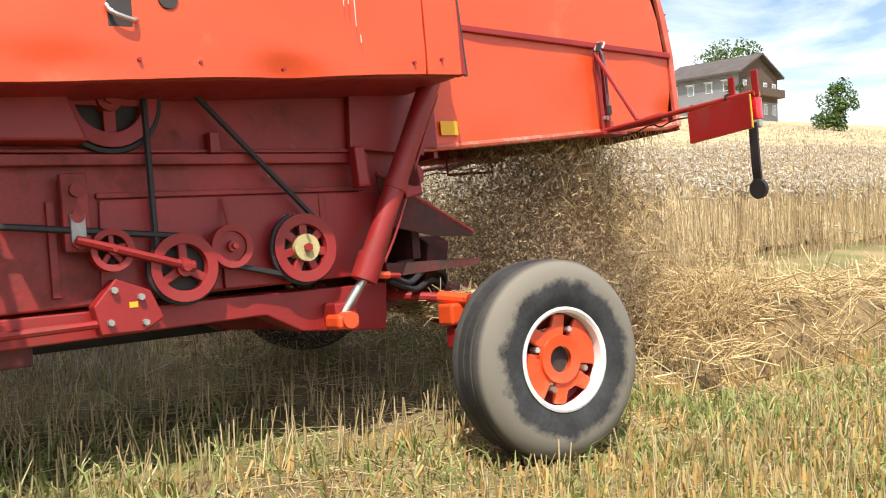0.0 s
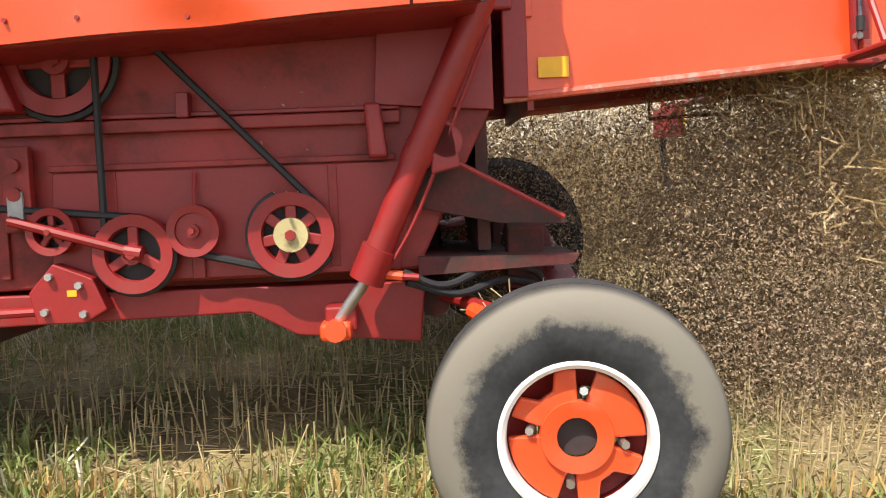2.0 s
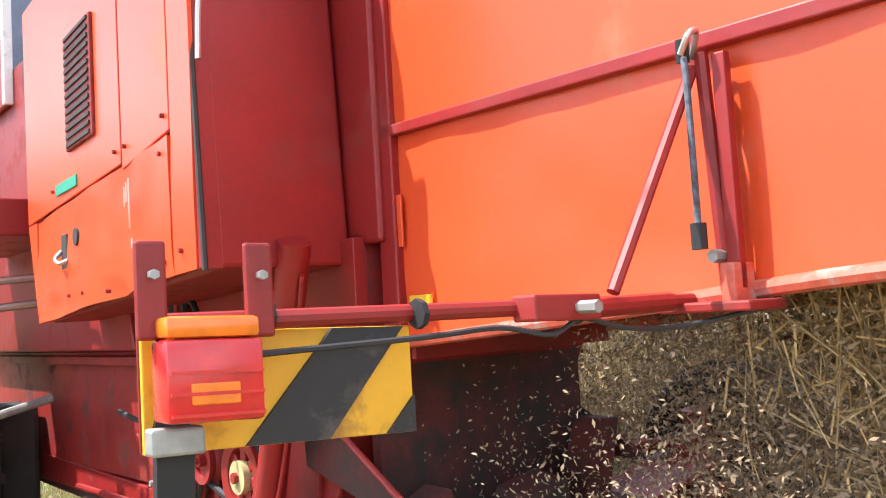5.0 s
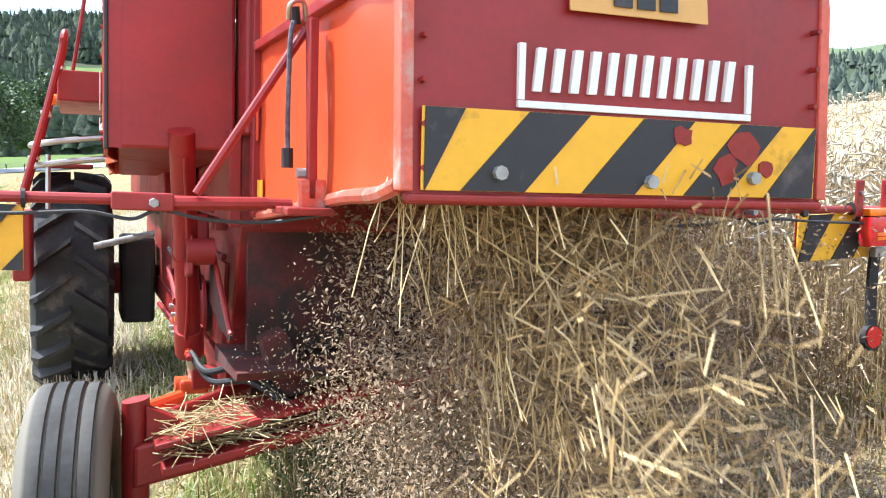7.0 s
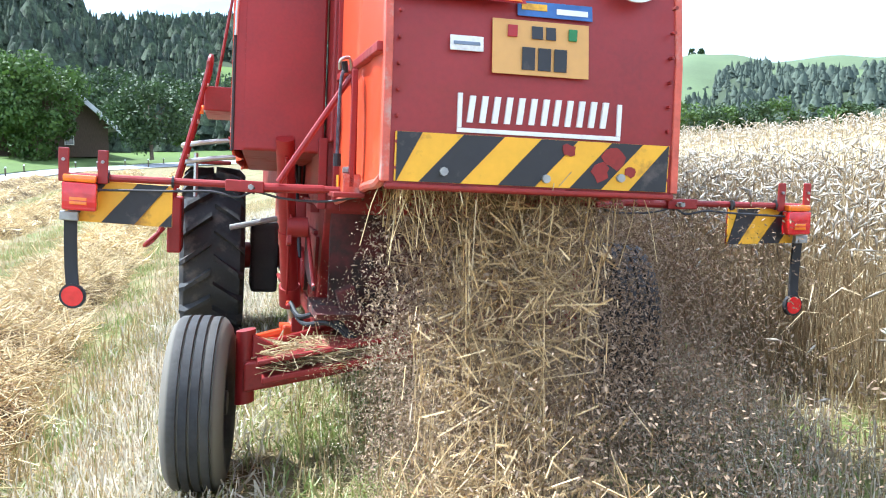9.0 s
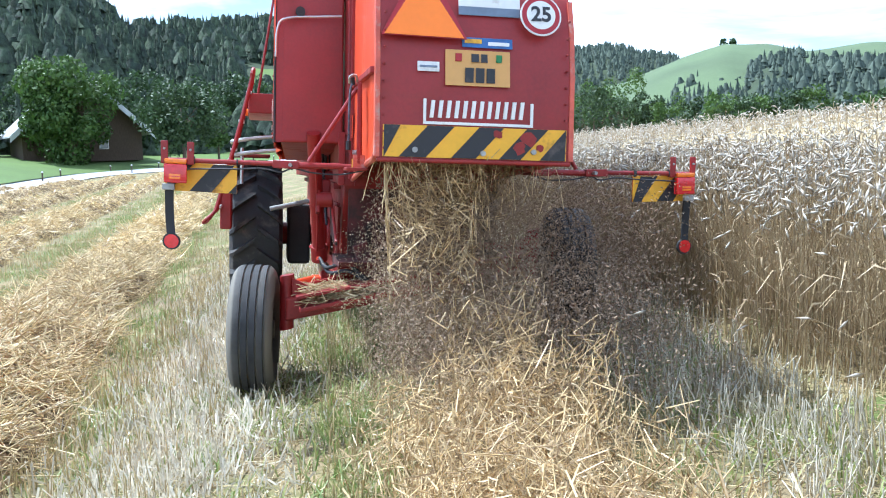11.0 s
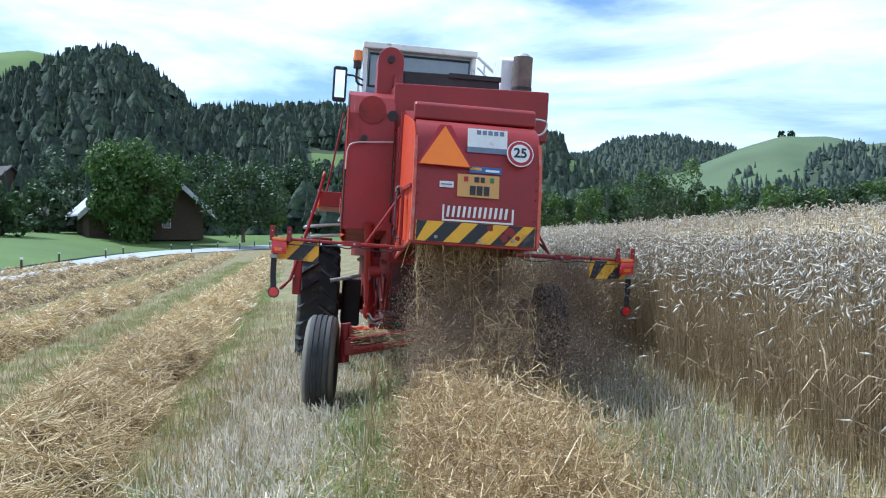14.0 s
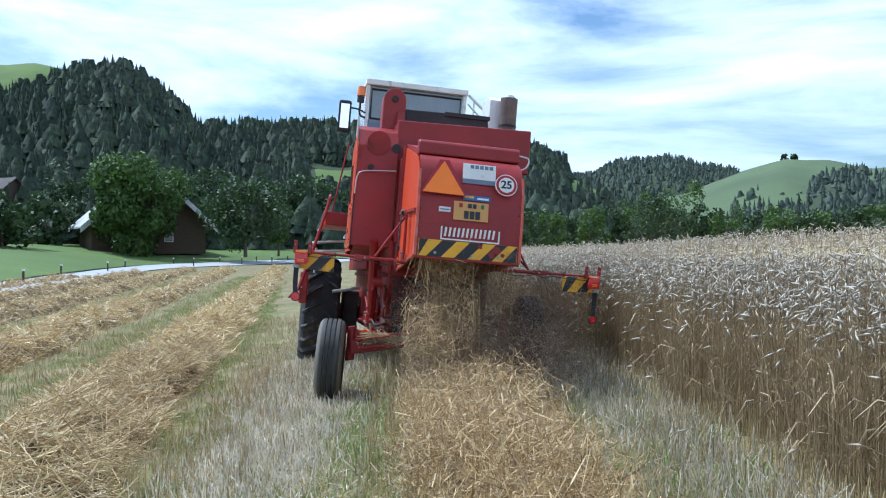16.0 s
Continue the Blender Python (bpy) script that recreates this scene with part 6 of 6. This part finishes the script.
def stubble():
    rows = []
    # rows of short cut stalks, 12 cm apart
    for n, x0, x1, y0, y1, r in ((12000, -2.7, -0.6, -14.5, -5, 0.0046), (16000, -2.3, 2.0, -14, 4, 0.0038), (9000, -2.3, 2.3, 4, 22, 0.004), (8000, -7.0, -2.0, -12, 16, 0.0038), (9000, -18, -6, -6, 50, 0.007), (6000, -2.5, 2.3, -34, -14, 0.005)):
        x, y = scatter(n, x0, x1, y0, y1)
        x = np.round(x / 0.13) * 0.13 + RS.normal(0, 0.022, n)
        h = RS.uniform(0.06, 0.19, n)
        flat = (np.abs(x + 0.98) < 0.26) | (np.abs(x - 0.98) < 0.26)
        h = np.where(flat & (y < 2), h * 0.6, h) * np.where(r == 0.0046, 0.62, 1)
        lean = np.abs(RS.normal(0.16, 0.12, n)) + np.where(flat, 0.5, 0)
        m, _, _ = stand(x, y, h, lean.clip(0, 0.85), r * RS.uniform(0.7, 1.4, n), knee=False, near=r < 0.0047)
        rows.append(m)
    tagged(raw("stubble", *rows.pop(0), OCHRE), "short ochre stubble among the grass", "stubble", kind="stuff")
    tagged(raw("stubble", *joined(*rows), STRAW_PALE), "pale cut wheat stubble in rows", "stubble", kind="stuff")
    n = 27000
    x, y = scatter(n, -2.05, -0.75, -6, 16)
    x = -1.42 + RS.normal(0, 0.34, n)
    y = y - 2.5 * RS.rand(n) ** 2 * (y < -4)
    h = RS.uniform(0.05, 0.17, n)
    flat = np.abs(x + 0.98) < 0.2
    m, _, _ = stand(x, y, h, np.abs(RS.normal(0.45, 0.2, n)).clip(0, 0.85) * np.where(flat, 1.3, 1.0), 0.0038 * RS.uniform(0.6, 1.5, n), knee=False, near=True)
    n = 7000
    x, y = scatter(n, 0.75, 1.75, -9, 6)
    x = 1.22 + RS.normal(0, 0.26, n)
    m2, _, _ = stand(x, y, RS.uniform(0.07, 0.22, n), np.abs(RS.normal(0.35, 0.2, n)).clip(0, 0.8), 0.0032 * RS.uniform(0.7, 1.4, n), knee=False, near=True)
    tagged(raw("lodged_stubble", *joined(m, m2), SILVER), "silvery bent stubble beside the wheel track", "stubble", kind="stuff")
    # loose straws lying about
    n = 32000
    x, y = scatter(n, -3.2, 2.2, -15, 9)
    bare = np.abs(x - row_x(-3.0, 0.10, y) - 0.98) < 0.24
    x, y = x[~bare], y[~bare]
    n = len(x)
    L = RS.uniform(0.05, 0.28, n)
    t = RS.rand(n) * 6.283
    z = gz(x, y) + RS.uniform(0.0, 0.05, n) ** 1.3
    a = np.stack([x, y, z], 1)
    b = a + np.stack([np.cos(t) * L, np.sin(t) * L, RS.normal(0, 0.025, n)], 1)
    tagged(raw("loose_straw", *stems(a, b, 0.0022 * RS.uniform(0.6, 1.4, n)), STRAW_PALE), "loose straws strewn over the stubble", "straw", kind="stuff")
    # weeds and grass in tufts
    n = 200
    cx, cy = scatter(n, -2.7, 1.6, -14.5, 9)
    gx, gy = scatter(430, -2.7, -0.7, -14.5, -5.5)
    strips = [(cx, cy), (gx, gy)]
    for m, c, drift, off, wide, y0, y1 in ((170, -3.0, 0.10, 0.98, 0.13, -6, 40), (520, -3.0, 0.10, -1.65, 0.45, -4, 60), (420, -6.3, 0.115, -1.65, 0.4, 0, 60), (200, -9.6, 0.12, -1.65, 0.4, 4, 60), (150, 0.0, 0.0, -0.50, 0.24, -9, 1.0), (70, 0.0, 0.0, -1.4, 0.4, -7, 8), (110, 0.0, 0.0, 1.1, 0.22, -8, 6)):
        sy = RS.uniform(y0, y1, m)
        strips.append(((row_x(c, drift, sy) if c else c) + off + RS.normal(0, 1, m) * wide, sy))
    cx, cy = np.concatenate([q[0] for q in strips]), np.concatenate([q[1] for q in strips])
    k = 38
    x = (cx[:, None] + RS.normal(0, 0.11, (len(cx), k))).ravel()
    y = (cy[:, None] + RS.normal(0, 0.13, (len(cx), k))).ravel()
    m = len(x)
    h = RS.uniform(0.03, 0.12, m)
    z = gz(x, y)
    d = RS.normal(size=(m, 2)) * 0.5
    t = RS.rand(m) * 6.283
    s = np.stack([np.cos(t), np.sin(t), 0 * t], 1) * 0.0042
    a = np.stack([x, y, z - 0.005], 1)
    b = a + np.stack([d[:, 0] * h * 0.4, d[:, 1] * h * 0.4, h * 0.7], 1)
    c = a + np.stack([d[:, 0] * h * 1.2, d[:, 1] * h * 1.2, h], 1)
    v = np.stack([a - s, a + s, b + s, b - s, c + s * 0.2, c - s * 0.2], 1).reshape(-1, 3)
    f = np.array([[0, 1, 2, 3], [3, 2, 4, 5]])
    tagged(raw("grass", v, (f[None] + (np.arange(m) * 6)[:, None, None]).reshape(-1, 4), GRASS), "fresh green grass and weeds among the stubble", "grass", kind="stuff")


stubble()


def windrow(c, drift, width, height, y0, y1, n, r, label):
    """A long heap of straw: a rough mound under a tangle of straws."""
    cx = lambda y: row_x(c, drift, y) + 0.10 * np.sin(y * 0.7 + c) + 0.07 * np.sin(y * 1.9)
    lump = lambda q, y: 0.55 * np.sin(3.1 * q + 4.3 * y + c) * np.sin(2.3 * q - 3.7 * y) + 0.42 * np.sin(5.7 * q - 8.1 * y) * np.sin(4.3 * q + 7.1 * y)
    prof = lambda q, y: np.maximum(0.3, 1 + 0.65 * lump(q, y)) * height * np.maximum(0, 1 - np.abs(q) ** 4) * (0.85 + 0.22 * np.sin(y * 2.3 + c * 3 + 2 * q) * np.sin(y * 0.9 + c)) * (np.clip((y1 - y) / 1.2, 0, 1) if c > -1 else 1.0)
    ys = np.arange(y0, y1, 0.09 if n > 18000 else 0.18 if n > 9000 else 0.35)
    qs = np.linspace(-1, 1, 23)
    Q, Y = np.meshgrid(qs, ys, indexing="ij")
    X = cx(Y) + Q * width / 2
    Z = gz(X, Y) + prof(Q, Y) * 0.82 - 0.015 + 0.08 * RS.rand(*Q.shape) * height
    i = np.arange(Q.size).reshape(Q.shape)
    f = np.stack([i[:-1, :-1], i[1:, :-1], i[1:, 1:], i[:-1, 1:]], -1).reshape(-1, 4)
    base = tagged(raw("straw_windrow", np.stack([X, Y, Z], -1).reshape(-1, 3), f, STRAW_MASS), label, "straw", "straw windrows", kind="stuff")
    q, y = RS.uniform(-1.1, 1.1, n), RS.uniform(y0, y1, n)
    # Straws thin out in the hollows, baring the shade-coloured mound.
    keep = RS.rand(n) < 0.25 + 0.9 * np.clip(0.45 + lump(q, y), 0, 1)
    q, y = q[keep], y[keep]
    n = len(q)
    x = cx(y) + q * width / 2
    z = gz(x, y) + prof(np.clip(q, -1, 1), y) * RS.uniform(0.75, 1.08, n) + 0.01 + RS.rand(n) ** 3 * 0.10
    L = RS.uniform(0.06, 0.28, n)
    t = RS.rand(n) * 6.283
    a = np.stack([x, y, z], 1)
    b = a + np.stack([np.cos(t) * L, np.sin(t) * L, RS.normal(0, 0.45, n) * L], 1)
    raw("straws", *(stems(a, b, r * RS.uniform(0.6, 1.5, n), None, 0.9) if r < 0.0045 else ribbons(a, b, r * RS.uniform(0.6, 1.5, n))), STRAW, base)


# Shade between the straws is put into this dark mound colour.
STRAW_MASS = material("shaded_matted_straw", (0.24, 0.16, 0.07), 0.8, var=0.6, scale=5, fine=60, bump=1.0, stain=(0.11, 0.07, 0.028), stain_amount=0.7, stain_scale=7, bump_m=0.04)
ROW_LABEL = "golden windrow of dry straw on the stubble"
windrow(-3.0, 0.10, 1.4, 0.32, -13, 7, 52000, 0.0034, ROW_LABEL)
windrow(-3.0, 0.10, 1.4, 0.34, 7, 24, 30000, 0.0052, ROW_LABEL)
windrow(-3.0, 0.10, 1.5, 0.36, 24, 78, 18000, 0.009, ROW_LABEL)
windrow(-6.3, 0.115, 1.45, 0.36, -6, 26, 36000, 0.0052, ROW_LABEL)
windrow(-6.3, 0.115, 1.5, 0.38, 26, 78, 15000, 0.009, ROW_LABEL)
windrow(-9.6, 0.12, 1.5, 0.38, -4, 78, 19000, 0.009, ROW_LABEL)
windrow(-12.9, 0.12, 1.6, 0.42, 0, 70, 10000, 0.010, ROW_LABEL)
windrow(-16.2, 0.12, 1.6, 0.42, 0, 60, 7000, 0.011, ROW_LABEL)
windrow(0.1, 0.0, 1.4, 0.26, -34, -11.0, 18000, 0.0035, "fresh windrow of golden straw behind the combine")


def tangle(n, sx, sy, sz, r, lo, hi, upright, seed, limit=9.0, flat=False):
    """A rigid tangle of straws as one mesh."""
    rs = np.random.RandomState(seed)
    p = rs.normal(size=(n, 3)) * np.array([sx, sy, sz]) * 0.42
    p = np.clip(p, [-sx * 0.55, -sy * 0.8, -sz * 0.75], [sx * 0.55, sy * 0.8, sz * 0.75])
    d = rs.normal(size=(n, 3)) * np.array([0.7, 0.6, upright])
    d /= np.linalg.norm(d, axis=1, keepdims=True)
    L = rs.uniform(lo, hi, (n, 1))
    a, b = p - d * L / 2, p + d * L / 2
    a[:, 0], b[:, 0] = a[:, 0].clip(-limit, limit), b[:, 0].clip(-limit, limit)
    if flat:
        return ribbons(a, b, r * rs.uniform(0.6, 1.5, n))
    return stems(a, b, r * rs.uniform(0.6, 1.5, n), None, 0.9)


# straw caught along the hood's lower edge, riding with the combine
n = 60
hx = np.where(RS.rand(n) < 0.35, -0.40 + 0.14 * RS.rand(n), RS.uniform(-0.42, 0.42, n))
hy = RS.uniform(-0.02, 0.30, n)
ha = np.stack([hx, hy, 1.53 - 0.07 * hy + 0.0 * hx], 1)
hb = ha + np.stack([RS.normal(0, 0.05, n), RS.normal(-0.02, 0.05, n), -RS.uniform(0.06, 0.32, n)], 1)
raw("hanging_straw", *stems(ha, hb, 0.0024, (ha + hb) / 2 + RS.normal(0, 0.012, (n, 3))), STRAW, harv)["kind"] = "stuff"
hs = tangle(1000, 0.46, 0.22, 0.07, 0.0022, 0.06, 0.22, 0.15, 77)
raw("straw_on_axle", hs[0] + np.array([-0.42, 1.60, 0.63]), hs[1], STRAW_PALE, harv)["label"] = "loose straw heaped on the axle"

CLUMPS = [joined(tangle(140, 0.46, 0.36, 0.42, 0.0020, 0.05, 0.26, 0.75, 200 + k, 0.20), tangle(640, 0.46, 0.38, 0.42, 0.0017, 0.02, 0.12, 0.7, 240 + k, 0.20, True)) for k in range(7)]
CLUMP_MESH, CHAFF_MESH = [], []
for v, f in CLUMPS:
    ob = raw("straw_clump", v, f, FALLING)
    CLUMP_MESH.append(ob.data)
    bpy.data.objects.remove(ob)


def flakes(n, lo, hi, size, seed):
    """Loose flakes, one small quad each, thinning out towards the edges of a box."""
    rs = np.random.RandomState(seed)
    lo, hi = np.array(lo), np.array(hi)
    p = lo + (hi - lo) * rs.beta(2.0, 2.0, (n, 3))
    a = rs.normal(size=(n, 3))
    a /= np.linalg.norm(a, axis=1, keepdims=True)
    b = np.cross(a, rs.normal(size=(n, 3)))
    b /= np.linalg.norm(b, axis=1, keepdims=True)
    q = size * rs.uniform(0.5, 1.5, (n, 1))
    v = np.stack([p - a * q, p + b * q * 0.35, p + a * q, p - b * q * 0.35], 1).reshape(-1, 3)
    return v, np.arange(4 * n).reshape(-1, 4)


for k in range(5):
    ob = raw("chaff_cloud", *flakes(520, (-0.30, -0.36, -0.26), (0.30, 0.36, 0.26), 0.0065, 300 + k), CHAFF)
    CHAFF_MESH.append(ob.data)
    bpy.data.objects.remove(ob)
# dust that hangs behind the machine and travels with it
DUST_CLOUDS = [tagged(raw("dust_cloud", *flakes(nf, lo, hi, 0.008, 400 + k), DUST), "brown dust hanging behind the combine", "dust", "drifting dust", "stuff")
               for k, (nf, lo, hi) in enumerate([(50000, (0.35, 0.3, 0.1), (1.45, 2.4, 1.5)), (22000, (-0.35, -0.9, 0.15), (1.25, 1.3, 1.05)), (66000, (-0.42, 0.04, 0.0), (0.56, 1.20, 1.72))])]


# pale chaff dust low on the near side, sunlight put into its lighter colour
DUST_CLOUDS.append(tagged(raw("dust_cloud", *flakes(20000, (-0.62, -0.55, 0.0), (0.30, 1.4, 1.15), 0.0035, 410), CHAFF), "pale chaff dust hanging behind the combine", "dust", "drifting dust", "stuff"))


def drop(ob, t0, inside, out, spin0, lie, fall_time, land_z, hold=0.5, twist=0.0):
    """Key one clump: it rides in the combine until t0, is thrown out by the vector out while it falls, and stays lying on the field."""
    ride = lambda t: (drive_at(max(t, 0)) @ Matrix.Translation(inside)).translation + (Vector((0, 0.728 * min(t, 0), 0)))
    rows = []
    for t in range(16):
        if t < t0 - 0.5:
            p = ride(t)
            rows.append((t, pose(p.x, p.y, p.z, 0, 0, spin0)))
    for t in (t0 - 0.4, t0 - 0.2, t0):
        if t >= 0 and (not rows or t > rows[-1][0] + 0.05):
            p = ride(t)
            rows.append((t, pose(p.x, p.y, p.z, 0, 0, spin0)))
    s = ride(t0)
    end = Vector((s.x + out[0], s.y + out[1], 0))
    end.z = float(gz(end.x, end.y)) + land_z
    for q in (0.3, 0.55, 0.75, 1.0):
        t = t0 + fall_time * q
        if 0 <= t < 15.95 and (not rows or t > rows[-1][0] + 0.03):
            k = max(0, (q - hold) / (1 - hold))
            p = s.lerp(end, k)
            p.z = s.z + (end.z - s.z) * q ** 1.7
            rows.append((t, pose(p.x, p.y, p.z, lie * k, 0, spin0 + twist * k)))
    if not rows:
        rows.append((0, pose(*end, lie, 0, spin0 + twist)))
    if rows[0][0] > 0:
        rows.insert(0, (0, rows[0][1]))
    rows.append((16.0, rows[-1][1]))
    walk(ob, rows)


def fall():
    rs = np.random.RandomState(21)
    n = 315
    for k in range(n):
        t0 = -1.6 + 17.6 * k / n
        # from half way on the straw comes thinner, mostly along the near side
        late = t0 > 8.6
        if late and k % 5 < 2:
            continue
        side = late and k % 3 > 0
        inside = Vector((rs.uniform(-0.17, -0.10) if side else rs.uniform(-0.14, 0.12), 0.70 + rs.uniform(-0.14, 0.20), 1.88 + rs.uniform(-0.03, 0.05)))
        out = (rs.uniform(-0.20, 0.55) if side else rs.uniform(-0.36, 0.28), rs.uniform(-0.85, -0.2))
        heap = max(0.15, 1 - ((inside.x + out[0] - 0.05) / 0.5) ** 2)
        ob = tagged(new("straw_clump", CLUMP_MESH[k % 7]), "tangle of golden straw falling from the hood", "straw", "falling straw", "stuff")
        drop(ob, t0, inside, out, rs.uniform(-4, 4) + 180 * (k % 2), rs.choice([-1, 1]) * rs.uniform(66, 84), 0.72, 0.03 + 0.30 * heap * rs.rand(), twist=rs.uniform(-50, 50))
    for ob in DUST_CLOUDS:
        walk(ob, [(t, pose(*p)) for t, *p in DRIVE])
    for k in range(150):
        t0 = -0.5 + 16.5 * k / 150
        ob = tagged(new("chaff_cloud", CHAFF_MESH[k % 5]), "cloud of bright chaff flung out behind the sieves", "chaff", "flying chaff", "stuff")
        inside = Vector((rs.uniform(-0.12, 0.12), 2.5 + rs.uniform(-0.1, 0.1), 1.20))
        drop(ob, t0, inside, (rs.uniform(-0.2, 0.3), rs.uniform(-1.7, -1.0)), rs.uniform(-30, 30), rs.uniform(-30, 30), 0.7, 0.03, 0.0)


# ---- what moves ----
def motions():
    walk(harv, [(t, pose(*p)) for t, *p in DRIVE])
    # wheels turn with the way covered
    for group in (WHEELS, DRIVEN):
        for w, r, s in group:
            x, y, z = w.location
            speed = radians(97) if group is WHEELS else 0.728 / r
            rows = []
            for k in range(33):
                t = k * 0.5
                a = -math.degrees(speed * t) * (1 if s < 0 or group is DRIVEN else -1)
                rows.append((t, pose(x, y, z, 0, 0, (180 if s > 0 else 0) - 6 if group is WHEELS else 0) @ pose(0, 0, 0, a + (23.5 if group is WHEELS else 0))))
            walk(w, rows)
    fall()


motions()
